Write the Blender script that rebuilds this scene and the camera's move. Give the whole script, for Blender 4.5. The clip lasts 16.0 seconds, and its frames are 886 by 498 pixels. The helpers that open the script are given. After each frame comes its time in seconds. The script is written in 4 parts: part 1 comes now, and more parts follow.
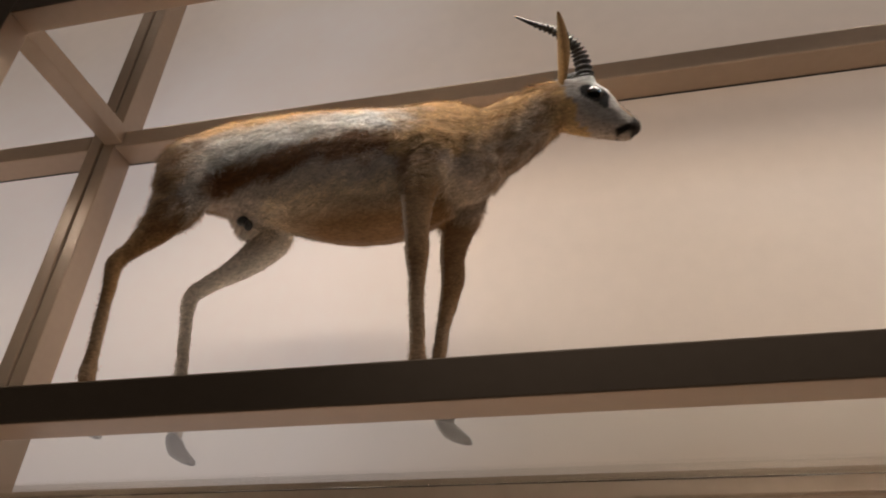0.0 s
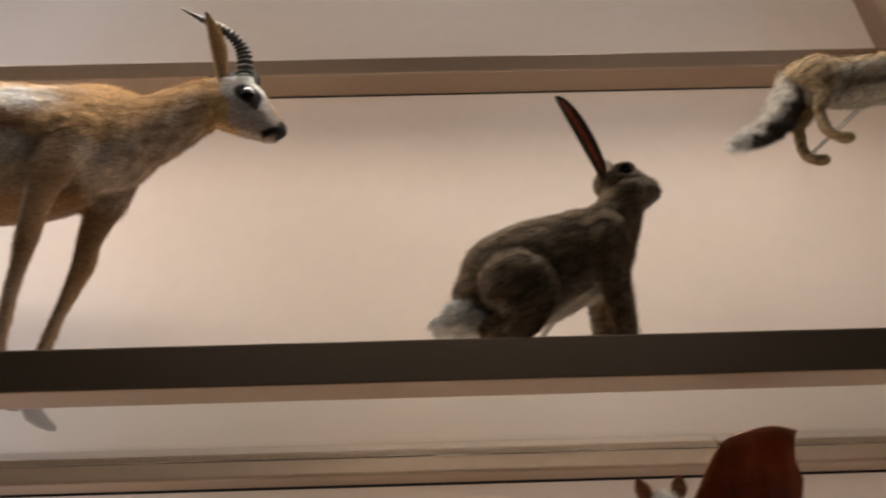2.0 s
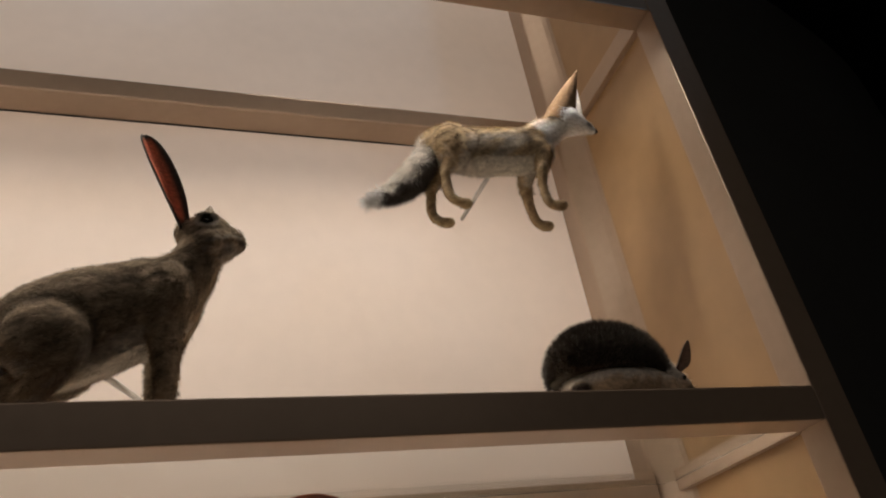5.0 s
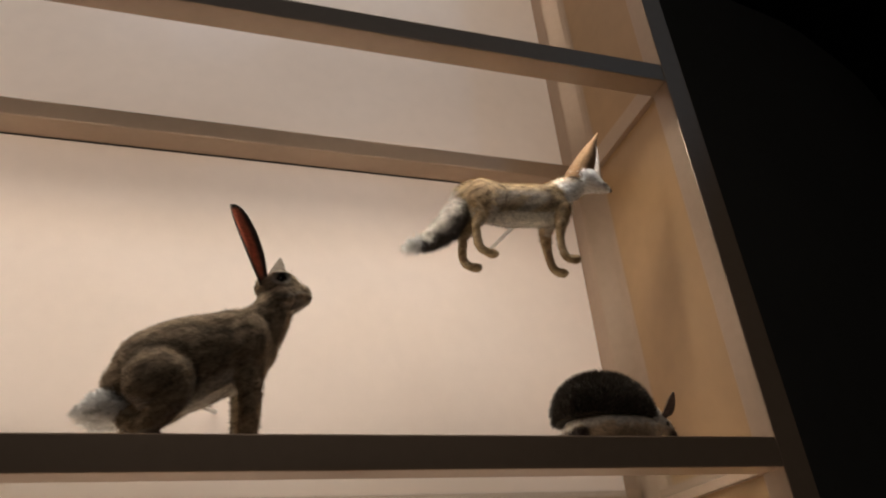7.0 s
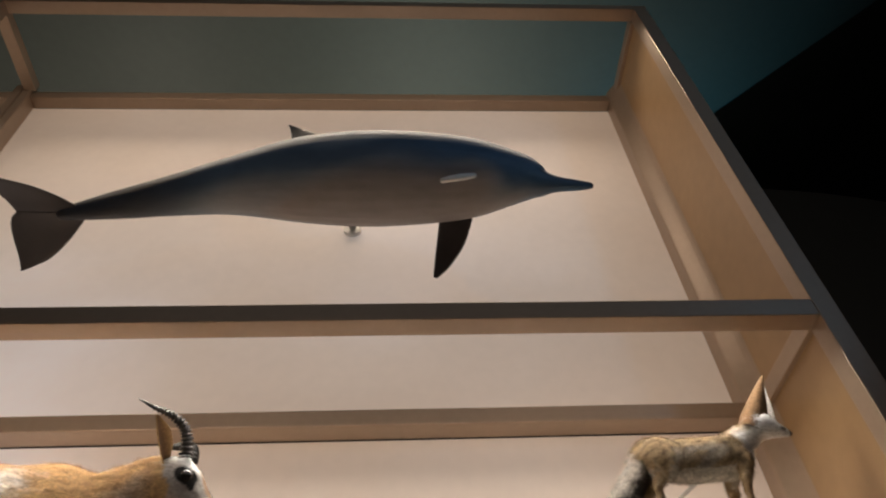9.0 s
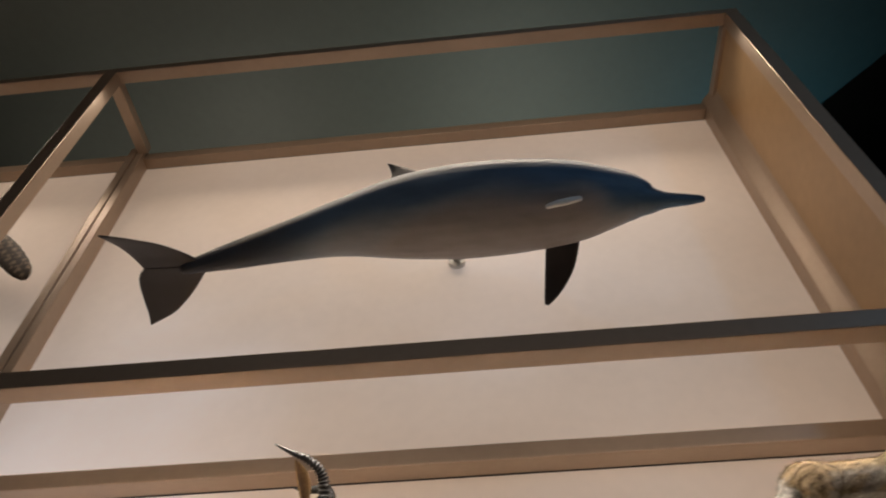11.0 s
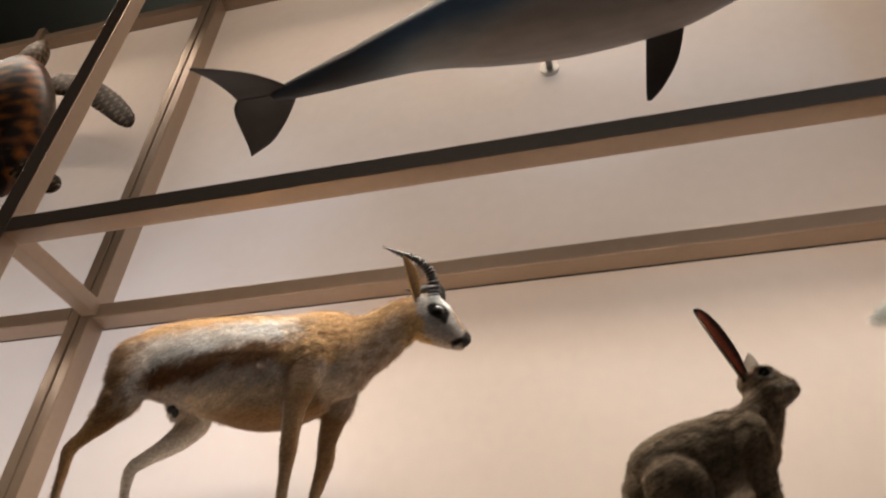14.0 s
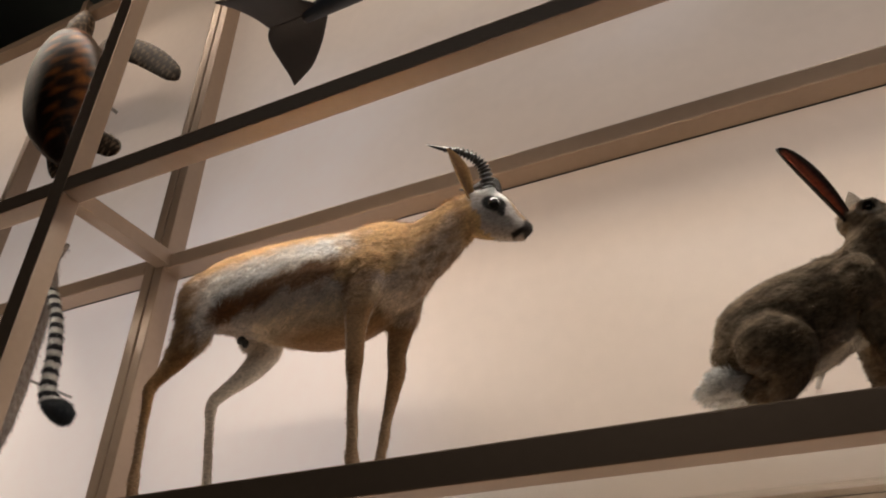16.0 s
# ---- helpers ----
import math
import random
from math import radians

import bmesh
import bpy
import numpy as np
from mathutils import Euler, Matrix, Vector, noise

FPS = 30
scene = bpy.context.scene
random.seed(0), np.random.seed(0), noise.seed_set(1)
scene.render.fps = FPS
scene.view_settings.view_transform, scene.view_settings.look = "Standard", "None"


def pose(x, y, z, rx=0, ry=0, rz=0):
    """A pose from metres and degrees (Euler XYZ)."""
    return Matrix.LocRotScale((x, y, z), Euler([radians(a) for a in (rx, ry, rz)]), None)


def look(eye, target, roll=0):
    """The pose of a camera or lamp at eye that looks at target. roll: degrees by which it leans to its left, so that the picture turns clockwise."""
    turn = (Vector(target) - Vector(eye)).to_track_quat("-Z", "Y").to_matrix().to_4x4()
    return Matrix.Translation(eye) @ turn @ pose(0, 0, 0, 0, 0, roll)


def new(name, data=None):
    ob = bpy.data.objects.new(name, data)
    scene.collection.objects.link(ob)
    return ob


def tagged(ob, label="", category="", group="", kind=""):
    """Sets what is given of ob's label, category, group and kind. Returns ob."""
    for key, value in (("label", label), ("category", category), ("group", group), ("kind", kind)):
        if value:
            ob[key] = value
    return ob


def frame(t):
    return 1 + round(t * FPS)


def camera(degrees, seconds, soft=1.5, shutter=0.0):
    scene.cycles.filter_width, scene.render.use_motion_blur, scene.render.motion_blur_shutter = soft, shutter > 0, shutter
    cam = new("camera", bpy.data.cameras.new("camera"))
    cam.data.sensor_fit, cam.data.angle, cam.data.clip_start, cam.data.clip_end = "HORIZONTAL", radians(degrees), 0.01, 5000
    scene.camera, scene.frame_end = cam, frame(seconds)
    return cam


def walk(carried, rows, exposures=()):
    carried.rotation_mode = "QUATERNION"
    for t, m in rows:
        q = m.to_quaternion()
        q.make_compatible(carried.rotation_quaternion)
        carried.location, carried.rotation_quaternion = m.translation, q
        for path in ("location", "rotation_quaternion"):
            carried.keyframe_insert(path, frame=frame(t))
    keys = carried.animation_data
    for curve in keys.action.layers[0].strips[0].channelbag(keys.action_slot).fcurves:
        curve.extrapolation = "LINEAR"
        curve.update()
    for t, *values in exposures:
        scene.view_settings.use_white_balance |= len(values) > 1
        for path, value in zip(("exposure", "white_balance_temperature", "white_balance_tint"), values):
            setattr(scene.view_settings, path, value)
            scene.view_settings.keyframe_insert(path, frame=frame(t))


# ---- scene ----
cam = camera(64.3, 16.0, soft=2.0, shutter=0.4)
PATH = [
    (0, (-1.726, -0.824, 1.579), (-2.117, 0.795, 2.686), 2.1),
    (0.5, (-1.659, -0.878, 1.573), (-2.009, 0.789, 2.620), -0.9),
    (1, (-1.587, -0.902, 1.565), (-1.787, 0.842, 2.522), -1.3),
    (1.5, (-1.460, -0.909, 1.567), (-1.549, 0.843, 2.527), -2.1),
    (2, (-1.309, -0.885, 1.587), (-1.280, 0.833, 2.609), -1.9),
    (2.5, (-1.161, -0.874, 1.580), (-1.010, 0.819, 2.635), -1.9),
    (3, (-1.063, -0.877, 1.583), (-0.827, 0.797, 2.652), -3.8),
    (3.5, (-1.012, -0.871, 1.585), (-0.655, 0.774, 2.665), -5.5),
    (4, (-0.981, -0.861, 1.587), (-0.508, 0.761, 2.656), -7.9),
    (4.5, (-0.963, -0.860, 1.590), (-0.406, 0.738, 2.657), -8.9),
    (4.7, (-0.964, -0.873, 1.599), (-0.373, 0.715, 2.662), -9.4),
    (6.8, (-1.056, -1.153, 1.65), (-0.478, 0.49, 2.634), -5.2),
    (7, (-1.073, -1.179, 1.642), (-0.517, 0.468, 2.631), -4.8),
    (7.5, (-1.128, -1.22, 1.642), (-0.663, 0.423, 2.684), -4.8),
    (8, (-1.186, -1.284, 1.697), (-0.792, 0.269, 2.895), -6.5),
    (8.5, (-1.176, -1.366, 1.694), (-0.908, 0.057, 3.074), -6.9),
    (8.7, (-1.149, -1.378, 1.657), (-0.951, -0.023, 3.115), -6.0),
    (10.8, (-1.22, -1.399, 1.687), (-1.289, -0.131, 3.232), -0.6),
    (11, (-1.238, -1.394, 1.684), (-1.353, -0.128, 3.229), -0.6),
    (11.5, (-1.271, -1.347, 1.667), (-1.473, -0.064, 3.188), 1.3),
    (12, (-1.281, -1.309, 1.661), (-1.506, 0.046, 3.115), 1.1),
    (12.5, (-1.285, -1.275, 1.642), (-1.644, 0.132, 3.018), 1.8),
    (13, (-1.29, -1.247, 1.623), (-1.741, 0.228, 2.896), 3.1),
    (13.5, (-1.278, -1.268, 1.624), (-1.63, 0.193, 2.944), 2.4),
    (14, (-1.274, -1.259, 1.613), (-1.689, 0.252, 2.857), 2.3),
    (14.5, (-1.274, -1.242, 1.608), (-1.778, 0.304, 2.772), 1.5),
    (15, (-1.272, -1.23, 1.614), (-1.816, 0.316, 2.761), 0.7),
    (15.5, (-1.257, -1.148, 1.609), (-1.883, 0.393, 2.718), -0.7),
    (16, (-1.243, -1.078, 1.603), (-1.927, 0.449, 2.699), -0.4),
]
walk(cam, [(t, look(eye, target, roll)) for t, eye, target, roll in PATH],
     [(0.0, -0.38), (2.0, -0.30), (3.5, -0.16), (7.0, -0.02), (10.8, 0.06), (12.5, 0.04), (14.5, -0.08), (16.0, -0.26)])

# ---- world and light ----
world = bpy.data.worlds.new("dark_hall")
scene.world = world
world.use_nodes = True
world.node_tree.nodes["Background"].inputs[0].default_value = (0.10, 0.16, 0.18, 1)
world.node_tree.nodes["Background"].inputs[1].default_value = 0.02
scene.view_settings.exposure = 0.0


def area_lamp(name, m, sx, sy, watts, rgb, spread=180):
    data = bpy.data.lights.new(name, "AREA")
    data.shape, data.size, data.size_y, data.energy, data.color = "RECTANGLE", sx, sy, watts, rgb
    data.spread = radians(spread)
    ob = new(name, data)
    ob.matrix_world = m
    return ob


def spot_lamp(name, eye, target, watts, rgb, angle, blend=0.6, radius=0.04):
    data = bpy.data.lights.new(name, "SPOT")
    data.energy, data.color, data.spot_size, data.spot_blend, data.shadow_soft_size = watts, rgb, radians(angle), blend, radius
    ob = new(name, data)
    ob.matrix_world = look(eye, target)
    return ob


WARM = (1.0, 0.80, 0.62)
# lamp strips hidden behind the cabinet's rails: in the base, under the dolphin's shelf and along the top
for x in (-1.5, -4.6):
    area_lamp("base_strip_light", pose(x, 0.09, 1.0, 165, 0, 0), 2.7, 0.03, 4, WARM)
    area_lamp("shelf_strip_light", pose(x, 0.085, 2.928, 10, 0, 0), 2.7, 0.025, 10.0, (1.0, 0.90, 0.79), 136)
    # weak unseen strip, added only to brighten the rear rail's face
    area_lamp("shelf_back_strip_light", pose(x, 0.070, 2.955, 60, 0, 0), 2.7, 0.012, 1.6, WARM)
    area_lamp("top_strip_light", pose(x, 0.085, 4.928, 0, 0, 0), 2.7, 0.02, 10.5, (1.0, 0.82, 0.65), 126)
    # likewise an added fill for the top rear rail
    area_lamp("top_back_strip_light", pose(x, 0.070, 4.945, 50, 0, 0), 2.7, 0.012, 2.5, WARM)
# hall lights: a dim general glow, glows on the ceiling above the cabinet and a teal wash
area_lamp("hall_glow", pose(-1, -5, 5.2, 35, 0, 0), 6, 2, 22, (1.0, 0.86, 0.74))
# a weak blue spotlight across the top of the cabinet
spot_lamp("blue_spot", (2.6, -4.2, 5.4), (-0.9, 0.1, 3.95), 100, (0.30, 0.62, 1.0), 34, 1.0, 0.2)
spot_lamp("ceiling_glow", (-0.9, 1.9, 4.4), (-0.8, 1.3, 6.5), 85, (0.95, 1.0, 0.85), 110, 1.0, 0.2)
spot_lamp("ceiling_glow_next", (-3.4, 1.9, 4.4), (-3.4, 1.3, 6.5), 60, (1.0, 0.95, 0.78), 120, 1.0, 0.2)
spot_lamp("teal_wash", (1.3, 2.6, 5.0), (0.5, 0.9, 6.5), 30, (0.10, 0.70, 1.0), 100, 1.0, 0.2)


# ---- materials ----
def material(name, rgb, rough=0.6, metal=0.0, vary=0.12, scale=8.0, bump=0.0, bump_scale=200.0, spec=0.5, coat=0.0):
    """A node material whose colour wanders at two scales, with a fine relief."""
    m = bpy.data.materials.new(name)
    m.use_nodes = True
    t = m.node_tree
    b = t.nodes["Principled BSDF"]
    b.inputs["Roughness"].default_value, b.inputs["Metallic"].default_value = rough, metal
    b.inputs["Specular IOR Level"].default_value = spec
    b.inputs["Coat Weight"].default_value = coat
    co = t.nodes.new("ShaderNodeTexCoord")
    n1, n2 = t.nodes.new("ShaderNodeTexNoise"), t.nodes.new("ShaderNodeTexNoise")
    n1.inputs["Scale"].default_value, n2.inputs["Scale"].default_value = scale, scale * 14
    n1.inputs["Detail"].default_value = 4
    mixer = t.nodes.new("ShaderNodeMath")
    mixer.operation = "MULTIPLY_ADD"
    mixer.inputs[1].default_value = 0.5
    ramp = t.nodes.new("ShaderNodeMapRange")
    ramp.inputs["From Min"].default_value, ramp.inputs["From Max"].default_value = 0.45, 1.05
    ramp.inputs["To Min"].default_value, ramp.inputs["To Max"].default_value = 1 - vary, 1 + vary
    col = t.nodes.new("ShaderNodeMix")
    col.data_type, col.blend_type = "RGBA", "MULTIPLY"
    col.inputs[0].default_value = 1.0
    col.inputs[6].default_value = (*rgb, 1)
    t.links.new(co.outputs["Object"], n1.inputs["Vector"])
    t.links.new(co.outputs["Object"], n2.inputs["Vector"])
    t.links.new(n2.outputs["Fac"], mixer.inputs[0])
    t.links.new(n1.outputs["Fac"], mixer.inputs[2])
    t.links.new(mixer.outputs[0], ramp.inputs["Value"])
    t.links.new(ramp.outputs[0], col.inputs[7])
    t.links.new(col.outputs[2], b.inputs["Base Color"])
    if bump:
        n3, bp = t.nodes.new("ShaderNodeTexNoise"), t.nodes.new("ShaderNodeBump")
        n3.inputs["Scale"].default_value = bump_scale
        bp.inputs["Strength"].default_value, bp.inputs["Distance"].default_value = bump, 0.002
        t.links.new(co.outputs["Object"], n3.inputs["Vector"])
        t.links.new(n3.outputs["Fac"], bp.inputs["Height"])
        t.links.new(bp.outputs[0], b.inputs["Normal"])
    return m


def coat_material(name, rough=0.85, fine=260.0, vary=0.25, sheen=0.06, gloss=0.25):
    """Fur, hide or skin: the markings lie in the mesh's own colours, the hairs vary them."""
    m = bpy.data.materials.new(name)
    m.use_nodes = True
    t = m.node_tree
    b = t.nodes["Principled BSDF"]
    b.inputs["Roughness"].default_value = rough
    b.inputs["Specular IOR Level"].default_value = gloss
    b.inputs["Sheen Weight"].default_value = sheen
    b.inputs["Sheen Roughness"].default_value = 0.5
    a = t.nodes.new("ShaderNodeAttribute")
    a.attribute_name = "coat"
    co = t.nodes.new("ShaderNodeTexCoord")
    mp = t.nodes.new("ShaderNodeMapping")
    mp.inputs["Scale"].default_value = (0.35, 1, 0.7)
    n1 = t.nodes.new("ShaderNodeTexNoise")
    n1.inputs["Scale"].default_value, n1.inputs["Detail"].default_value = fine, 3
    r = t.nodes.new("ShaderNodeMapRange")
    r.inputs["From Min"].default_value, r.inputs["From Max"].default_value = 0.3, 0.7
    r.inputs["To Min"].default_value, r.inputs["To Max"].default_value = 1 - vary, 1 + vary
    col = t.nodes.new("ShaderNodeMix")
    col.data_type, col.blend_type = "RGBA", "MULTIPLY"
    col.inputs[0].default_value = 1.0
    bp = t.nodes.new("ShaderNodeBump")
    bp.inputs["Strength"].default_value, bp.inputs["Distance"].default_value = 0.4, 0.003
    t.links.new(co.outputs["Object"], mp.inputs["Vector"])
    t.links.new(mp.outputs[0], n1.inputs["Vector"])
    t.links.new(n1.outputs["Fac"], r.inputs["Value"])
    t.links.new(n1.outputs["Fac"], bp.inputs["Height"])
    t.links.new(a.outputs["Color"], col.inputs[6])
    t.links.new(r.outputs[0], col.inputs[7])
    t.links.new(col.outputs[2], b.inputs["Base Color"])
    t.links.new(bp.outputs[0], b.inputs["Normal"])
    return m


def panel_material():
    """A backlit cloth screen: pale, slightly cloudy, its uneven warm glow put straight into the emission."""
    m = material("backlit_screen_cloth", (0.72, 0.62, 0.55), 0.9, vary=0.05, scale=1.6, bump=0.15, bump_scale=900)
    t = m.node_tree
    b = t.nodes["Principled BSDF"]
    co = t.nodes.new("ShaderNodeTexCoord")
    n = t.nodes.new("ShaderNodeTexNoise")
    n.inputs["Scale"].default_value, n.inputs["Detail"].default_value = 2.2, 3
    t.links.new(co.outputs["Object"], n.inputs["Vector"])
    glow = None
    # soft pools of light typed into the emission; no lamps stand behind the cloth
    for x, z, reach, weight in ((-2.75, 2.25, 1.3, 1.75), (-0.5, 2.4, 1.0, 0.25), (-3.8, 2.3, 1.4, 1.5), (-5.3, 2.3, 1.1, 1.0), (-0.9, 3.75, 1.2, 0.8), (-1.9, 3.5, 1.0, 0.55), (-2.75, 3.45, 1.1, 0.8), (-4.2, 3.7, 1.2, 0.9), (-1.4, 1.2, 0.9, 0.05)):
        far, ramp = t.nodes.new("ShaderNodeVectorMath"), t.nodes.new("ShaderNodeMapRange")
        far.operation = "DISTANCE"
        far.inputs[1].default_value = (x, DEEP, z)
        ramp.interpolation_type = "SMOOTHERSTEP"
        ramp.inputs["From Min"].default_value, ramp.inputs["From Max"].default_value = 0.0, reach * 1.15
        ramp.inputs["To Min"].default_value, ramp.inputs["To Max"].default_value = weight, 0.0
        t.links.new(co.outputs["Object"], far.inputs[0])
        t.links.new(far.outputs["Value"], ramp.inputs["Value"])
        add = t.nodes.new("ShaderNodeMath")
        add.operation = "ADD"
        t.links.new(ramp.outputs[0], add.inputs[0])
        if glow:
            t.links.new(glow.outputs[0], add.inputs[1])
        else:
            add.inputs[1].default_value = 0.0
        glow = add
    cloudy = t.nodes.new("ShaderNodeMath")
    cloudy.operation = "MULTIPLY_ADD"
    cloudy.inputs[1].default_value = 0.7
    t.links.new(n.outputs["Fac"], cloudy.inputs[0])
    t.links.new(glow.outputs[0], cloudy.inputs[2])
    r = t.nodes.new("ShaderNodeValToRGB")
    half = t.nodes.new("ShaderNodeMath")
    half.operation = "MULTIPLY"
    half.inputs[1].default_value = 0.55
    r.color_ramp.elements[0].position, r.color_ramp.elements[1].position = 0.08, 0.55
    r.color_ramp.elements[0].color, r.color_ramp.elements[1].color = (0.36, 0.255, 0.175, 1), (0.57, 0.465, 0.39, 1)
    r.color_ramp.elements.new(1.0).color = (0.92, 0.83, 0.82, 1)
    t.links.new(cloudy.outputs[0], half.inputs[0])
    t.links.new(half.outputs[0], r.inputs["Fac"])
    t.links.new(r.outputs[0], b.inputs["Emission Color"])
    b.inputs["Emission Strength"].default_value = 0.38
    return m


def glass_material():
    m = bpy.data.materials.new("clear_glass")
    m.use_nodes = True
    b = m.node_tree.nodes["Principled BSDF"]
    b.inputs["Base Color"].default_value = (0.93, 0.96, 0.95, 1)
    b.inputs["Transmission Weight"].default_value = 1.0
    b.inputs["Roughness"].default_value, b.inputs["IOR"].default_value = 0.01, 1.45
    return m


TAN = material("satin_tan_paint", (0.37, 0.235, 0.12), 0.32, vary=0.12, scale=1.5, bump=0.06, bump_scale=400)
PAINT = material("satin_bronze_metal", (0.40, 0.30, 0.222), 0.34, metal=0.22, vary=0.08, scale=3, bump=0.05, bump_scale=500)
DEEP = 0.536
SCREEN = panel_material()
GLASS = glass_material()
FUR = coat_material("animal_coat", sheen=0.03, gloss=0.14)
SKIN = coat_material("smooth_skin", rough=0.5, fine=30, vary=0.08, sheen=0.0)
SHELL = coat_material("polished_shell", rough=0.4, fine=60, vary=0.3, sheen=0.0, gloss=0.2)
HORN = material("black_horn", (0.02, 0.018, 0.016), 0.4, vary=0.3, scale=60)
EYE = material("glass_eye", (0.006, 0.005, 0.004), 0.05, vary=0.0, coat=1.0)
HOOF = material("dark_hoof", (0.05, 0.045, 0.04), 0.45, vary=0.2, scale=40)
FIN = material("dark_fin_skin", (0.045, 0.04, 0.04), 0.5, vary=0.15, scale=12)
STEEL = material("brushed_steel", (0.5, 0.49, 0.47), 0.35, metal=0.8, vary=0.1, scale=40)
WHITE = material("white_plaster", (0.8, 0.8, 0.78), 0.7, vary=0.05, scale=40)
HALL = material("dark_hall_paint", (0.035, 0.04, 0.042), 0.55, vary=0.2, scale=1.5)
PART = material("charcoal_partition", (0.05, 0.05, 0.048), 0.7, vary=0.15, scale=1.0)
CEIL = material("dark_ceiling_panel", (0.10, 0.105, 0.095), 0.6, vary=0.1, scale=1.2)
TEAL = material("teal_ceiling_paint", (0.03, 0.12, 0.14), 0.5, vary=0.15, scale=1.2)
FLOOR = material("dark_hall_floor", (0.05, 0.048, 0.045), 0.4, vary=0.2, scale=2)


# ---- mesh helpers ----
def box(bm, x0, x1, y0, y1, z0, z1, bevel=0.003):
    made = bmesh.ops.create_cube(bm, size=1.0, matrix=Matrix.LocRotScale(((x0 + x1) / 2, (y0 + y1) / 2, (z0 + z1) / 2), None, (x1 - x0, y1 - y0, z1 - z0)))
    if bevel:
        edges = list({e for v in made["verts"] for e in v.link_edges})
        bmesh.ops.bevel(bm, geom=edges, offset=bevel, segments=2, affect="EDGES", profile=0.6)


def part(name, bm, mat, parent=None, label="", smooth=False):
    mesh = bpy.data.meshes.new(name)
    bm.normal_update()
    bm.to_mesh(mesh)
    bm.free()
    mesh.materials.append(mat)
    if smooth:
        for p in mesh.polygons:
            p.use_smooth = True
    ob = new(name, mesh)
    if parent:
        ob.parent = parent
    return tagged(ob, label=label)


def box_part(name, dims, mat, parent=None, label="", bevel=0.003):
    bm = bmesh.new()
    box(bm, *dims, bevel)
    return part(name, bm, mat, parent, label)


def rod(bm, a, b, r0, r1=None, seg=10):
    a, b = Vector(a), Vector(b)
    m = Matrix.Translation((a + b) / 2) @ (b - a).to_track_quat("Z", "Y").to_matrix().to_4x4()
    bmesh.ops.create_cone(bm, cap_ends=True, segments=seg, radius1=r0, radius2=r1 if r1 is not None else r0, depth=(b - a).length, matrix=m)


def ball(bm, c, r, seg=16):
    rx, ry, rz = r if isinstance(r, tuple) else (r, r, r)
    bmesh.ops.create_uvsphere(bm, u_segments=seg, v_segments=seg // 2 + 2, radius=1.0, matrix=Matrix.LocRotScale(c, None, (rx, ry, rz)))


def spline(rows, steps):
    """Catmull-Rom through rows of numbers."""
    p = np.array([rows[0], *rows, rows[-1]], float)
    out = []
    for i in range(1, len(p) - 2):
        for k in range(steps):
            u = k / steps
            a, b, c, d = p[i - 1], p[i], p[i + 1], p[i + 2]
            out.append(0.5 * (2 * b + (c - a) * u + (2 * a - 5 * b + 4 * c - d) * u * u + (3 * b - a - 3 * c + d) * u ** 3))
    out.append(p[-2])
    return np.array(out)


def skin_rings(bm, rings):
    vs = [[bm.verts.new(v) for v in ring] for ring in rings]
    n = len(vs[0])
    for a, b in zip(vs, vs[1:]):
        for k in range(n):
            bm.faces.new((a[k], a[(k + 1) % n], b[(k + 1) % n], b[k]))
    bm.faces.new(vs[0][::-1])
    bm.faces.new(vs[-1])


def limb(bm, rows, seg=14, steps=4):
    """A closed rounded tube through rows of (x, y, z, half width, half height)."""
    rows = [r if len(r) == 5 else (*r, r[3]) for r in rows]
    st = spline(rows, steps)
    st[:, 3:] = st[:, 3:].clip(0.002)
    pts = st[:, :3]
    rings = []
    for i, s in enumerate(st):
        d = pts[min(i + 1, len(pts) - 1)] - pts[max(i - 1, 0)]
        d = Vector(d).normalized()
        side = d.cross(Vector((0, 0, 1)))
        if side.length < 0.35:
            side = Vector((0, 1, 0)) - d * d.y
        side.normalize()
        if side.y < 0:
            side = -side
        top = side.cross(d).normalized()
        caps = []
        if i == 0:
            caps = [(-0.8, 0.35), (-0.5, 0.75)]
        elif i == len(st) - 1:
            caps = [(0.5, 0.75), (0.8, 0.35)]
        row = [(0.0, 1.0)]
        row = caps + row if i == 0 else row + caps
        for along, f in row:
            c = Vector(s[:3]) + d * along * min(s[3], s[4])
            rings.append([c + side * (s[3] * f * math.cos(a)) + top * (s[4] * f * math.sin(a)) for a in np.linspace(0, 2 * math.pi, seg, endpoint=False)])
    skin_rings(bm, rings)


def blade_wing(bm, rows, seg=16, steps=5):
    """A flat fin through rows of (centre, chord vector, thickness vector)."""
    st = spline([(*c, *a, *b) for c, a, b in rows], steps)
    rings = []
    for s in st:
        c, a, b = Vector(s[:3]), Vector(s[3:6]), Vector(s[6:9])
        rings.append([c + a * math.cos(k) + b * math.sin(k) for k in np.linspace(0, 2 * math.pi, seg, endpoint=False)])
    skin_rings(bm, rings)


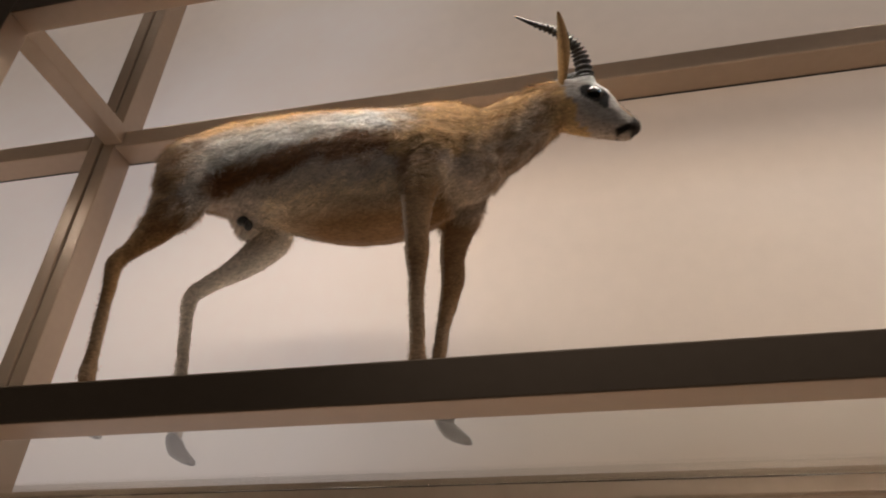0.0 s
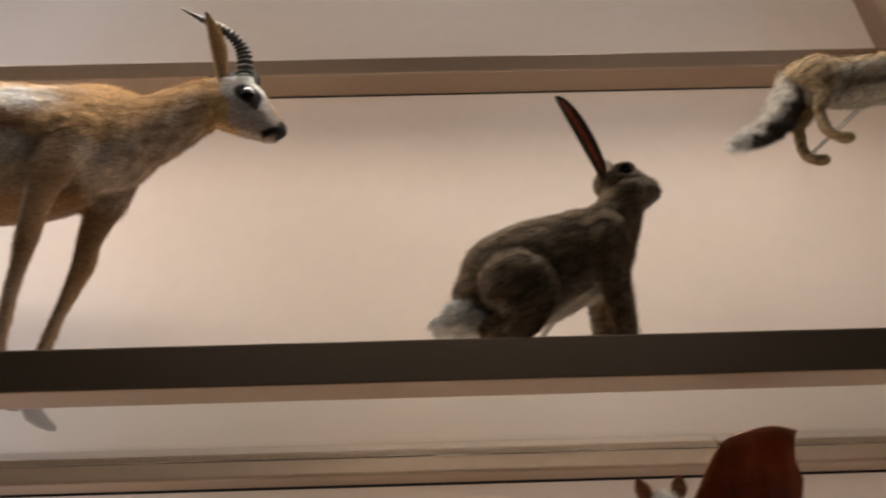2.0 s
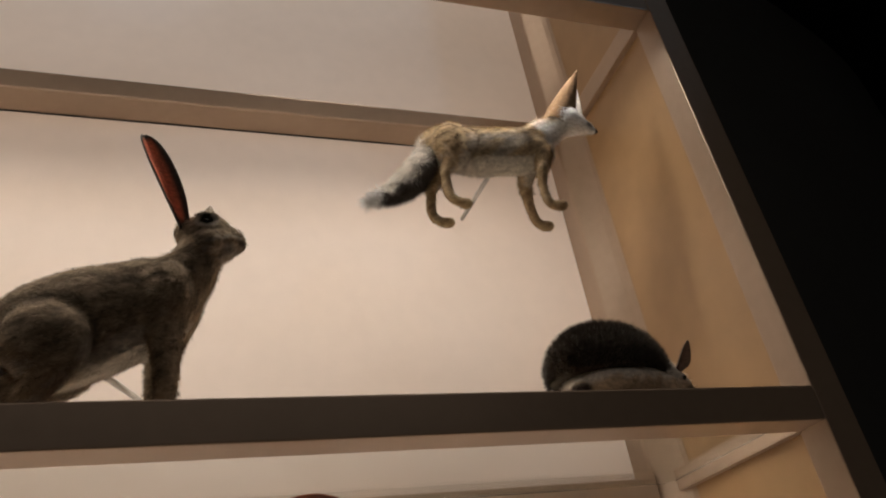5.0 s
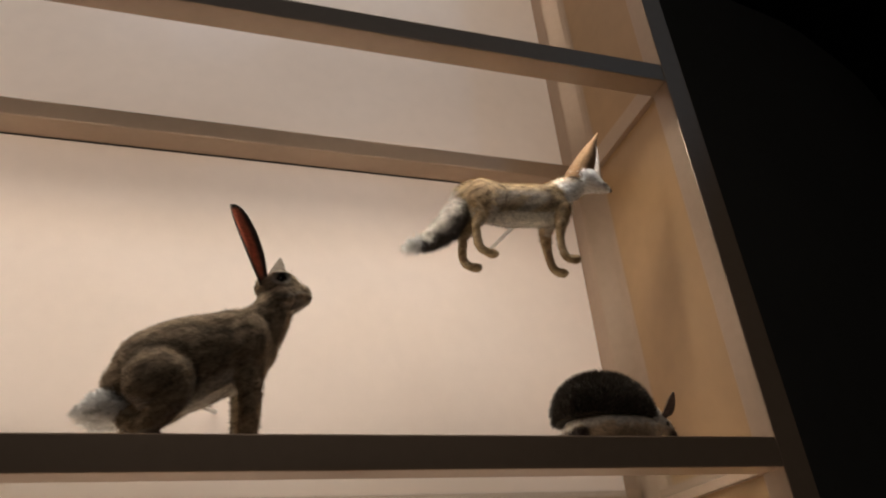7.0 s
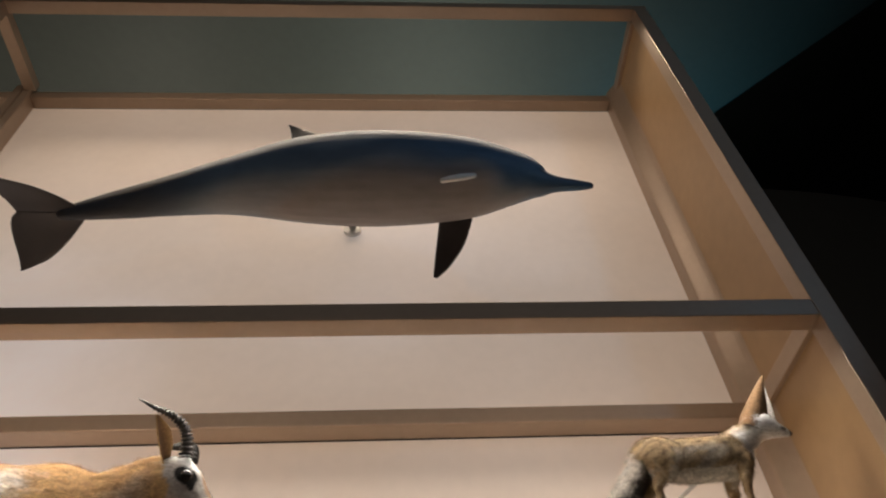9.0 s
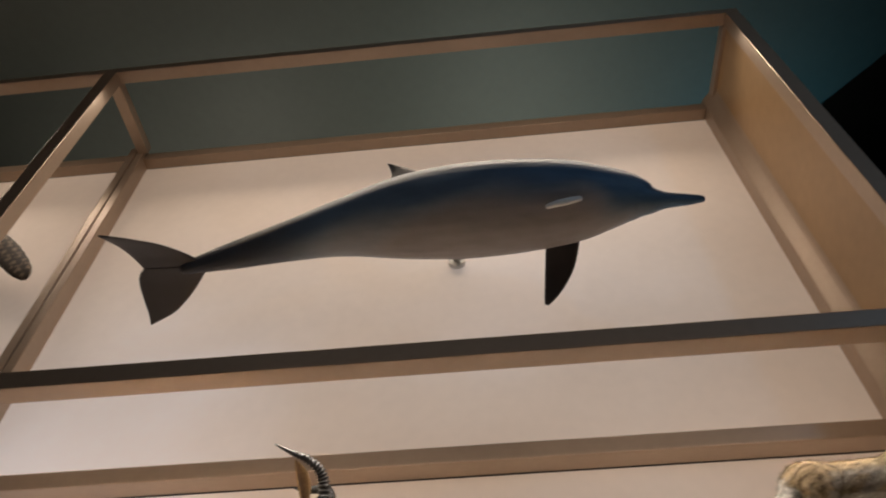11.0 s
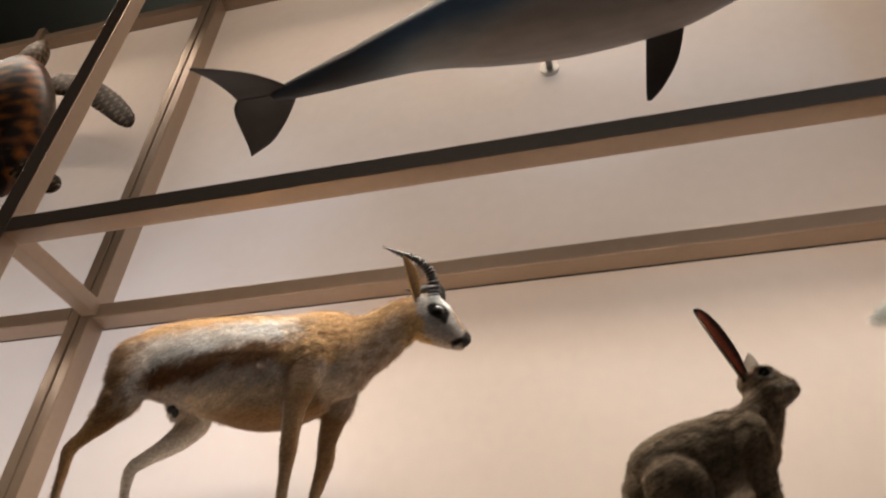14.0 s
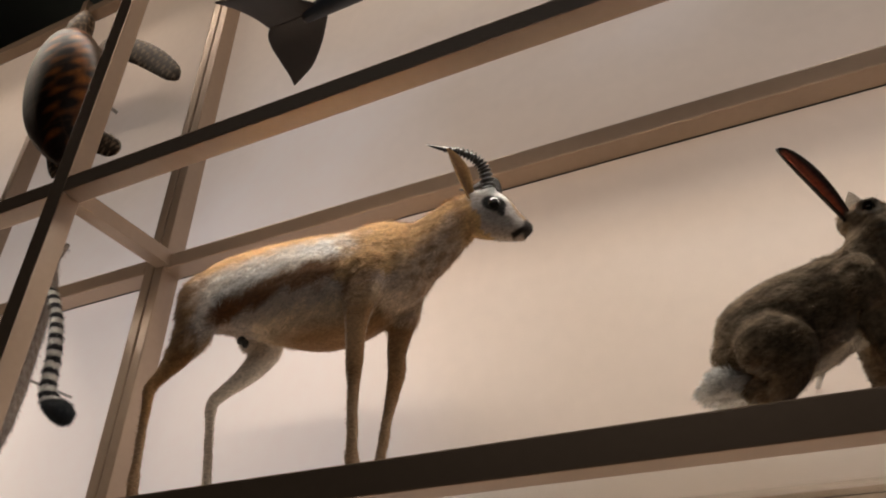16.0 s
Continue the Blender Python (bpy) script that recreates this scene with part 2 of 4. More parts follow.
def sculpt(name, bm, voxel, rounds, colour, mat, hairs=0, length=0.012, width=0.0008, lift=0.35, flow=(-1, 0, -0.5), long_at=None, tuft=0.009):
    """Melts overlapping forms into one body, colours it by place, and lays a coat of short hairs along it."""
    rough = bpy.data.meshes.new("rough")
    bm.to_mesh(rough)
    bm.free()
    ob = new("rough", rough)
    re = ob.modifiers.new("melt", "REMESH")
    re.mode, re.voxel_size = "VOXEL", voxel
    sm = ob.modifiers.new("soften", "SMOOTH")
    sm.factor, sm.iterations = 0.5, rounds
    dg = bpy.context.evaluated_depsgraph_get()
    ev = ob.evaluated_get(dg)
    mesh = bpy.data.meshes.new_from_object(ev)
    n, f = len(mesh.vertices), len(mesh.polygons)
    co, no = np.empty(n * 3), np.empty(n * 3)
    mesh.vertices.foreach_get("co", co)
    mesh.vertices.foreach_get("normal", no)
    co, no = co.reshape(-1, 3), no.reshape(-1, 3)
    if hairs:
        co = co + no * (wave(co, 48, 1) * 0.0018 + wave(co * [0.6, 1, 1], 150, 5) * 0.0013)[:, None]
    cen, area = np.empty(f * 3), np.empty(f)
    fno = np.empty(f * 3)
    mesh.polygons.foreach_get("center", cen)
    mesh.polygons.foreach_get("normal", fno)
    mesh.polygons.foreach_get("area", area)
    cen, fno = cen.reshape(-1, 3), fno.reshape(-1, 3)
    faces = [tuple(p.vertices) for p in mesh.polygons]
    bpy.data.objects.remove(ob)
    bpy.data.meshes.remove(mesh)
    bpy.data.meshes.remove(rough)
    verts, normals, cols = co, no, colour(co, no)
    if hairs:
        rng = np.random.default_rng(5)
        pick = rng.choice(f, hairs, p=area / area.sum())
        p = cen[pick] + rng.normal(0, voxel * 0.4, (hairs, 3))
        q = fno[pick]
        fl = np.array(flow, float) + rng.normal(0, 0.25, (hairs, 3))
        # hairs of one small patch lean together into a lock
        cell = np.floor((p + 0.6 * tuft * np.stack([wave(p, 260, 2), wave(p, 240, 9), wave(p, 280, 6)], 1)) / (np.array([1.8, 1.0, 1.0]) * tuft)).astype(np.int64)
        key = (cell * np.array([73856093, 19349663, 83492791])).sum(1) % 4099
        lean, tone = rng.normal(0, 0.55, (4099, 3)), rng.uniform(0.66, 1.26, 4099)
        fl += lean[key]
        fl -= q * (fl * q).sum(1, keepdims=True)
        fl /= np.linalg.norm(fl, axis=1, keepdims=True) + 1e-9
        side = np.cross(q, fl)
        ln = length * rng.uniform(0.5, 1.3, (hairs, 1))
        if long_at is not None:
            ln = ln * long_at(p)[:, None]
        tip = p + ln * (fl + lift * rng.uniform(0.4, 1.4, (hairs, 1)) * q)
        base = p - q * 0.001
        hv = np.stack([base + side * width, base - side * width, tip], 1).reshape(-1, 3)
        leaning = q + rng.normal(0, 0.2, (hairs, 3)) + 0.4 * wave(p * [0.5, 1, 1], 130, 4)[:, None] * fl
        leaning /= np.linalg.norm(leaning, axis=1, keepdims=True)
        hn = np.repeat(leaning, 3, 0)
        shade = rng.uniform(0.76, 1.2, (hairs, 1)) * (1 + 0.2 * wave(p * [0.4, 1, 1.2], 150, 7))[:, None] * tone[key][:, None]
        hc = np.repeat(colour(p, q) * shade, 3, 0)
        verts, normals, cols = np.concatenate([co, hv]), np.concatenate([no, hn]), np.concatenate([cols, hc])
        faces += [(n + 3 * i, n + 3 * i + 1, n + 3 * i + 2) for i in range(hairs)]
    out = bpy.data.meshes.new(name)
    out.from_pydata(verts.tolist(), [], faces)
    for pl in out.polygons:
        pl.use_smooth = True
    at = out.attributes.new("coat", "FLOAT_COLOR", "POINT")
    at.data.foreach_set("color", np.concatenate([cols.clip(0, 1), np.ones((len(cols), 1))], 1).ravel())
    out.normals_split_custom_set_from_vertices(normals.tolist())
    out.materials.append(mat)
    return new(name, out)


def settle(ob, m):
    """Lays a finished mount and its parts into their place."""
    for o in (ob, *ob.children_recursive):
        o.data.transform(m)


def wave(p, k, seed=0.0):
    """Cheap soft noise from summed waves, -1 to 1."""
    x, y, z = p[:, 0] * k, p[:, 1] * k, p[:, 2] * k
    return (np.sin(x * 1.3 + 2.1 * y + seed) + np.sin(1.7 * z - 0.9 * x + 1.3 * seed) + np.sin(2.3 * y + 1.1 * z + 0.7 * x + 2.0 * seed)) / 3


def blend(c, w, rgb):
    w = np.clip(w, 0, 1)[:, None]
    return c * (1 - w) + np.array(rgb) * w


def step(v, a, b):
    u = np.clip((v - a) / (b - a), 0, 1)
    return u * u * (3 - 2 * u)


# ---- the hall ----
def setting(name, dims, mat, label, category):
    return tagged(box_part(name, dims, mat, bevel=0), label=label, category=category, kind="structure")


setting("floor", (-14, 10, -9, 6, -0.1, 0.0), FLOOR, "dark polished hall floor below the cabinet", "floor")
setting("wall_north", (-14, 10, 5.8, 6, 0, 8), HALL, "dark painted hall wall behind the cabinet", "wall")
setting("wall_south", (-14, 10, -9, -8.8, 0, 8), HALL, "dark painted hall wall facing the cabinet", "wall")
setting("wall_east", (9.8, 10, -8.8, 5.8, 0, 8), HALL, "dark painted hall wall beyond the cabinet", "wall")
setting("wall_west", (-14, -13.8, -8.8, 5.8, 0, 8), HALL, "dark painted hall wall at the far end", "wall")
setting("ceiling", (-14, 10, -9, 6, 8.0, 8.2), HALL, "black hall ceiling high above the cabinet", "ceiling")
canopy = setting("ceiling_panel", (-11, 2.0, -8, 8, 6.5, 6.6), CEIL, "dark grey suspended ceiling panel over the cabinet", "ceiling panel")
canopy.matrix_world = pose(0, 0, 0, 0, 0, 45)
setting("bulkhead", (-8, -0.6, -1.1, -0.7, 6.2, 6.5), HALL, "dark ceiling bulkhead in front of the cabinet", "bulkhead")
bm = bmesh.new()
line = spline([(0.3, 0.72), (0.88, 0.75), (1.39, 0.82), (1.95, 0.95), (2.92, 1.37), (4.2, 2.3), (5.2, 3.6)], 6)
for (xa, ya), (xb, yb) in zip(line, line[1:]):
    low = [bm.verts.new((x, y, z)) for z in (0.0, 4.5) for x, y in ((xa, ya), (xb, yb), (xb + 0.02, yb + 0.15), (xa + 0.02, ya + 0.15))]
    for q in ((0, 1, 5, 4), (2, 3, 7, 6), (4, 5, 6, 7)):
        bm.faces.new([low[k] for k in q])
bmesh.ops.remove_doubles(bm, verts=bm.verts, dist=1e-5)
bmesh.ops.recalc_face_normals(bm, faces=bm.faces)
tagged(part("curved_wall", bm, PART, smooth=True), label="dark grey curved partition wall beside the cabinet", category="wall", kind="structure")

# ---- the cabinet ----
L0, L1, L2, TOP = 0.944, 1.972, 2.998, 5.032
BEAM, TUBE = 0.061, 0.065
REAR = DEEP - 0.072
cabinet = tagged(new("display_cabinet"), "tall taupe metal display cabinet with backlit screens and glass shelves", "cabinet")
BAYS = ((-3.0, 0.0), (-6.13, -3.065))
POSTS = (-6.195, -3.065, 0.0)
for x in POSTS:
    box_part("post", (x, x + TUBE, 0, TUBE, 0, TOP), PAINT, cabinet)
    if x == 0:
        # the corner post curves round into the end panel
        bm = bmesh.new()
        edge = [(-0.036, DEEP + 0.03), (-0.036, 0.487), (-0.033, 0.478), (-0.026, 0.468), (-0.012, 0.448), (0.001, 0.428), (0.008, 0.414), (0.011, 0.40), (0.011, DEEP + 0.03)]
        rings = [[bm.verts.new((ex, ey, z)) for ex, ey in edge] for z in (0, TOP - 0.004)]
        for k in range(len(edge)):
            bm.faces.new((rings[0][k - 1], rings[0][k], rings[1][k], rings[1][k - 1]))
        bm.faces.new(rings[0])
        bm.faces.new(rings[1])
        bmesh.ops.recalc_face_normals(bm, faces=bm.faces)
        part("rear_post", bm, PAINT, cabinet, "bronze corner post with a rounded front")
    else:
        box_part("rear_post", (x - 0.052, x - 0.012, REAR, DEEP + 0.03, 0, TOP), PAINT, cabinet, bevel=0.004)
        box_part("rear_post", (x - 0.004, x + 0.036, REAR, DEEP + 0.03, 0, TOP), PAINT, cabinet, bevel=0.004)
    for z in (L0, L1, L2, TOP):
        if x < 0:
            box_part("cross_rail", (x + 0.004, x + TUBE - 0.004, TUBE, REAR, z - BEAM, z - 0.003), PAINT, cabinet)
        else:
            box_part("cross_rail", (x - 0.006, x + 0.013, TUBE, REAR, z - BEAM, z - 0.003), PAINT, cabinet)
box_part("end_panel", (0.012, 0.06, TUBE, DEEP + 0.03, 0, TOP - 0.003), TAN, cabinet, "tan painted solid end panel")
for x0, x1 in BAYS:
    for z in (L0, L1, L2, TOP):
        top = z == TOP
        box_part("front_rail", (x0, x1, 0, TUBE, z - (0.045 if top else BEAM), z), PAINT, cabinet)
        box_part("rear_rail", (x0 - 0.029, x1 - (0.038 if x1 == 0 else 0.054), REAR + (0.018 if top else 0), DEEP + 0.010, z - BEAM - (0.035 if top else 0.010), z - (0.035 if top else 0.012)), PAINT, cabinet, bevel=0.006)
    for za, zb in ((0.0, L0 - BEAM), (L0, L1 - BEAM), (L1, L2 - BEAM), (L2, TOP - BEAM)):
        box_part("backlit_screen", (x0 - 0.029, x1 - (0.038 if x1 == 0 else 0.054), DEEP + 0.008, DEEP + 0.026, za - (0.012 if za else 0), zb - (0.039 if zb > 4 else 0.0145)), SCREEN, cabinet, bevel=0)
    pane = box_part("glass_shelf", (x0 + 0.003, x1 - 0.008, TUBE + 0.003, REAR - 0.003, L1 - 0.040, L1 - 0.026), GLASS, cabinet, bevel=0.0015)
    pane.visible_shadow = False
    box_part("plinth", (x0, x1, 0.07, REAR - 0.003, 0.9, 0.97), PAINT, cabinet)

box_part("rear_post", (-4.19, -4.15, REAR - 0.004, DEEP + 0.004, 0, TOP), PAINT, cabinet, bevel=0.004)

# ---- the mounted animals ----
def eyeball(parent, c, r):
    bm = bmesh.new()
    ball(bm, c, r, 14)
    return part("eye", bm, EYE, parent, "glossy black glass eye", smooth=True)


def gazelle():
    bm = bmesh.new()
    limb(bm, [(-2.672, .30, 2.615, .05, .06), (-2.645, .30, 2.617, .078, .09), (-2.575, .30, 2.612, .102, .113), (-2.45, .30, 2.595, .118, .132),
              (-2.34, .30, 2.57, .132, .153), (-2.22, .30, 2.545, .135, .163), (-2.13, .30, 2.552, .122, .153), (-2.05, .30, 2.572, .10, .138), (-1.975, .30, 2.562, .075, .105)], 20)
    limb(bm, [(-2.02, .30, 2.59, .075, .11), (-1.95, .298, 2.595, .06, .092), (-1.89, .29, 2.622, .052, .078), (-1.835, .282, 2.65, .047, .066), (-1.79, .278, 2.664, .045, .056)], 16)
    # skull and muzzle, lower jaw
    limb(bm, [(-1.80, .277, 2.668, .043, .052), (-1.765, .277, 2.66, .046, .056), (-1.735, .278, 2.642, .043, .052), (-1.705, .28, 2.612, .032, .037), (-1.68, .28, 2.588, .024, .027), (-1.664, .28, 2.575, .021, .019)], 16)
    limb(bm, [(-1.80, .285, 2.634, .036, .034), (-1.755, .285, 2.606, .032, .032), (-1.71, .285, 2.578, .023, .021), (-1.676, .286, 2.559, .015, .011)], 12)
    ball(bm, (-1.738, .246, 2.692), (.020, .015, .020), 12)
    ball(bm, (-1.738, .312, 2.692), (.020, .015, .020), 12)
    ball(bm, (-2.085, .222, 2.545), (.058, .04, .09), 16)
    ball(bm, (-2.632, .225, 2.555), (.064, .04, .09), 16)
    ball(bm, (-2.672, .28, 2.585), (.045, .07, .075), 16)
    # near fore leg, far fore leg
    limb(bm, [(-2.06, .232, 2.57, .04, .06), (-2.086, .215, 2.48, .038, .048), (-2.094, .20, 2.42, .03, .036), (-2.096, .19, 2.35, .022, .026), (-2.094, .183, 2.285, .02, .023),
              (-2.095, .178, 2.22, .014, .015), (-2.093, .172, 2.11, .013, .014), (-2.093, .17, 2.075, .016, .018), (-2.083, .17, 2.035, .014, .014)], 12)
    limb(bm, [(-2.02, .35, 2.55, .04, .06), (-2.03, .358, 2.46, .036, .045), (-2.045, .36, 2.41, .028, .034), (-2.055, .36, 2.35, .022, .026), (-2.057, .355, 2.29, .02, .023),
              (-2.073, .345, 2.22, .014, .015), (-2.088, .33, 2.12, .013, .014), (-2.088, .322, 2.08, .016, .018), (-2.077, .315, 2.04, .014, .014)], 12)
    # near hind leg, far hind leg
    limb(bm, [(-2.63, .245, 2.63, .05, .085), (-2.625, .235, 2.555, .05, .085), (-2.632, .23, 2.49, .042, .068), (-2.665, .22, 2.425, .029, .042), (-2.70, .20, 2.365, .018, .022),
              (-2.724, .19, 2.33, .018, .021), (-2.718, .182, 2.27, .013, .016), (-2.706, .17, 2.14, .012, .014), (-2.702, .168, 2.085, .016, .017), (-2.692, .166, 2.04, .014, .014)], 12)
    limb(bm, [(-2.52, .35, 2.58, .05, .08), (-2.475, .355, 2.49, .045, .07), (-2.465, .36, 2.43, .036, .048), (-2.53, .362, 2.38, .025, .03), (-2.60, .365, 2.345, .017, .022),
              (-2.633, .367, 2.32, .017, .02), (-2.632, .37, 2.26, .013, .015), (-2.62, .37, 2.14, .012, .014), (-2.617, .372, 2.085, .016, .017), (-2.607, .372, 2.045, .014, .014)], 12)
    limb(bm, [(-2.705, .30, 2.67, .014), (-2.718, .30, 2.63, .014), (-2.715, .30, 2.57, .008)], 8)

    def colour(p, n):
        x, y, z = p.T
        w = wave(p, 60) * 0.012 + wave(p, 210, 2) * 0.006
        c = np.tile(np.array([0.60, 0.39, 0.185]), (len(p), 1))
        torso = step(x, -2.66, -2.60) * (1 - step(x, -2.0, -1.93))
        big = wave(p * [0.6, 1, 1], 26, 4)
        zz = z - 0.05 * (x + 2.3) + w + 0.008 * big
        c = blend(c, step(wave(p * [0.5, 1, 1.4], 75, 8), 0.1, 0.8) * 0.4, (0.36, 0.20, 0.085))
        stripe = step(zz, 2.55, 2.58) * step(zz, 2.685, 2.625) * step(x + 3 * w + 0.02 * big, -2.70, -2.50) * (1 - step(x + 3 * w, -2.2, -2.05))
        c = blend(c, stripe * (0.9 + 0.25 * big), (0.93, 0.91, 0.88))
        band = step(zz, 2.588, 2.555) * step(x + 2 * w, -2.63, -2.56) * (1 - step(x + 2 * w, -2.17, -2.11))
        c = blend(c, band, (0.17, 0.078, 0.03))
        c = blend(c, step(zz, 2.522, 2.492) * torso, (0.57, 0.48, 0.41))
        c = blend(c, step(zz, 2.485, 2.44) * torso, (0.90, 0.73, 0.52))
        shoulder = step(x, -2.15, -2.12) * (1 - step(x, -2.06, -2.02)) * step(z, 2.39, 2.42) * step(zz, 2.56, 2.50)
        c = blend(c, shoulder * 0.9, (0.23, 0.125, 0.052))
        front = step(x, -2.06, -1.99) * (1 - step(x, -1.85, -1.80))
        c = blend(c, front * step(z - 0.72 * (x + 2.0) + w, 2.565, 2.495) * 0.85, (0.56, 0.45, 0.36))
        c = blend(c, step(x, -2.0, -1.95) * (1 - step(x, -1.80, -1.775)) * step(wave(p * [0.7, 1, 1.5], 95, 5), -0.2, 0.5) * 0.6, (0.27, 0.155, 0.07))
        rump = (1 - step(x + 3 * w, -2.64, -2.56)) * step(z, 2.35, 2.42)
        c = blend(c, rump * step(z + 2 * w, 2.68, 2.62) * 0.85, (0.19, 0.095, 0.038))
        pale = np.exp(-((x + 2.575 - 0.25 * (z - 2.58)) / 0.022) ** 2) * step(zz, 2.47, 2.5) * step(zz, 2.67, 2.62) * step(n[:, 1], 0.2, -0.2)
        c = blend(c, pale * (0.6 + 0.5 * big), (0.72, 0.67, 0.62))
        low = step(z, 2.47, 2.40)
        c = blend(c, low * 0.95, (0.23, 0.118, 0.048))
        # far hind leg and rear leg edges paled, as if lit by the screen behind
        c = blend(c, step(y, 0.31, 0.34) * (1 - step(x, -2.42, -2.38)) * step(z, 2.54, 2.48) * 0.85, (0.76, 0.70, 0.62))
        c = blend(c, low * step(n[:, 0], -0.45, -0.8) * 0.6, (0.55, 0.49, 0.42))
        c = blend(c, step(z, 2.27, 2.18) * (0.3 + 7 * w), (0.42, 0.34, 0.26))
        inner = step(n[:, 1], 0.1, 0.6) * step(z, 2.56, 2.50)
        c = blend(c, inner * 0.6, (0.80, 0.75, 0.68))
        # pale grey face with a white brow, black round the eye and a dark streak to the mouth
        head = step(x + 0.35 * (z - 2.64) + w, -1.782, -1.768)
        c = blend(c, head, (0.37, 0.34, 0.315))
        c = blend(c, head * step(z + 0.5 * (x + 1.72), 2.662, 2.678) * 0.9, (0.88, 0.89, 0.87))
        c = blend(c, head * step(z + 0.55 * (x + 1.72), 2.60, 2.575) * 0.6, (0.62, 0.47, 0.36))
        fore = step(np.abs(y - 0.28), 0.022, 0.012) * step(z + 1.25 * (x + 1.70), 2.625, 2.645)
        c = blend(c, head * fore * 0.8, (0.36, 0.23, 0.13))
        streak = np.abs((z - 2.625) + 0.75 * (x + 1.725))
        c = blend(c, head * step(streak, 0.011, 0.004) * step(x, -1.742, -1.722) * (1 - step(x, -1.69, -1.68)) * 0.6, (0.17, 0.135, 0.115))
        d = np.hypot((x + 1.727) / 0.030, (z - 2.649 + 0.25 * (x + 1.727)) / 0.024)
        tear = np.hypot((x + 1.711) / 0.011, (z - 2.631) / 0.021)
        c = blend(c, head * step(np.minimum(d, tear), 1.08, 0.92), (0.008, 0.007, 0.006))
        mouth = np.abs(z - 2.566 - 0.25 * (x + 1.68))
        c = blend(c, step(x, -1.705, -1.695) * step(mouth, 0.009, 0.004), (0.02, 0.015, 0.013))
        c = blend(c, step(x - 0.3 * (z - 2.58), -1.668, -1.660), (0.05, 0.042, 0.038))
        return c * (1 + 2.5 * w[:, None])

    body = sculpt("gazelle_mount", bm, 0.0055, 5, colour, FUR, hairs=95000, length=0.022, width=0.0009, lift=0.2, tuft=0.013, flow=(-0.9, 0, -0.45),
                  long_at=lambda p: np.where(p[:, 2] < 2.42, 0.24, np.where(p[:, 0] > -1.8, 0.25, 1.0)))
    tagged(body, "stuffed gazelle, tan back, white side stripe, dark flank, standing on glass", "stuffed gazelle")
    for k, (c, fwd) in enumerate((((-2.071, .17), 0), ((-2.064, .308), 0), ((-2.68, .166), 0), ((-2.595, .372), 0))):
        h = bmesh.new()
        for s in (-0.0085, 0.0085):
            limb(h, [(c[0] - 0.016, c[1] + s, 2.038, .012, .012), (c[0] - 0.002, c[1] + s, 2.014, .011, .014), (c[0] + 0.03, c[1] + s, 1.994, .006, .006)], 10, 3)
        for v in h.verts:
            v.co.z = max(v.co.z, 1.986)
        part("hoof", h, HOOF, body, "dark cloven hoof", smooth=True)
    eyeball(body, (-1.727, .2445, 2.650), 0.0185)
    eyeball(body, (-1.727, .3115, 2.650), 0.0185)
    # ringed horns, swept back
    for rows in ([(-1.738, .25, 2.70, .0165), (-1.739, .238, 2.748, .0155), (-1.752, .22, 2.781, .0135), (-1.782, .195, 2.802, .0105), (-1.821, .172, 2.812, .007), (-1.866, .150, 2.83, .0018)],
                 [(-1.738, .31, 2.70, .0165), (-1.739, .324, 2.748, .0155), (-1.752, .34, 2.776, .0135), (-1.782, .36, 2.79, .0105), (-1.819, .378, 2.797, .007), (-1.857, .388, 2.812, .0018)]):
        h = bmesh.new()
        st = spline(rows, 20)
        rings = []
        for i, s in enumerate(st):
            d = Vector(st[min(i + 1, len(st) - 1)][:3] - st[max(i - 1, 0)][:3]).normalized()
            a = d.cross(Vector((0, 1, 0))).normalized()
            b = a.cross(d)
            r = s[3] * (1 + (0.26 if i < 84 else 0.04) * math.sin(i * 1.26))
            rings.append([Vector(s[:3]) + a * r * math.cos(k) + b * r * math.sin(k) for k in np.linspace(0, 2 * math.pi, 12, endpoint=False)])
        skin_rings(h, rings)
        part("horn", h, HORN, body, "black ringed horn curving backwards", smooth=True)
    ear(body, (-1.79, .258, 2.692), (-1.776, .045, 2.722), 0.026, (0.75, -0.1, -0.25), (0.50, 0.33, 0.16), (0.20, 0.12, 0.065))
    ear(body, (-1.79, .30, 2.692), (-1.80, .45, 2.80), 0.024, (0.75, 0.1, -0.25), (0.50, 0.33, 0.16), (0.20, 0.12, 0.065))
    g = bmesh.new()
    ball(g, (-2.50, .285, 2.455), (.014, .012, .012), 10)
    ball(g, (-2.485, .285, 2.443), (.01, .01, .013), 10)
    part("tuft", g, HOOF, body, "small dark tuft under the belly", smooth=True)
    settle(body, Matrix(((0.95, 0, -0.06, 0.1214), (0, 0.75, 0, 0.008), (0, 0, 1, -0.045), (0, 0, 0, 1))))


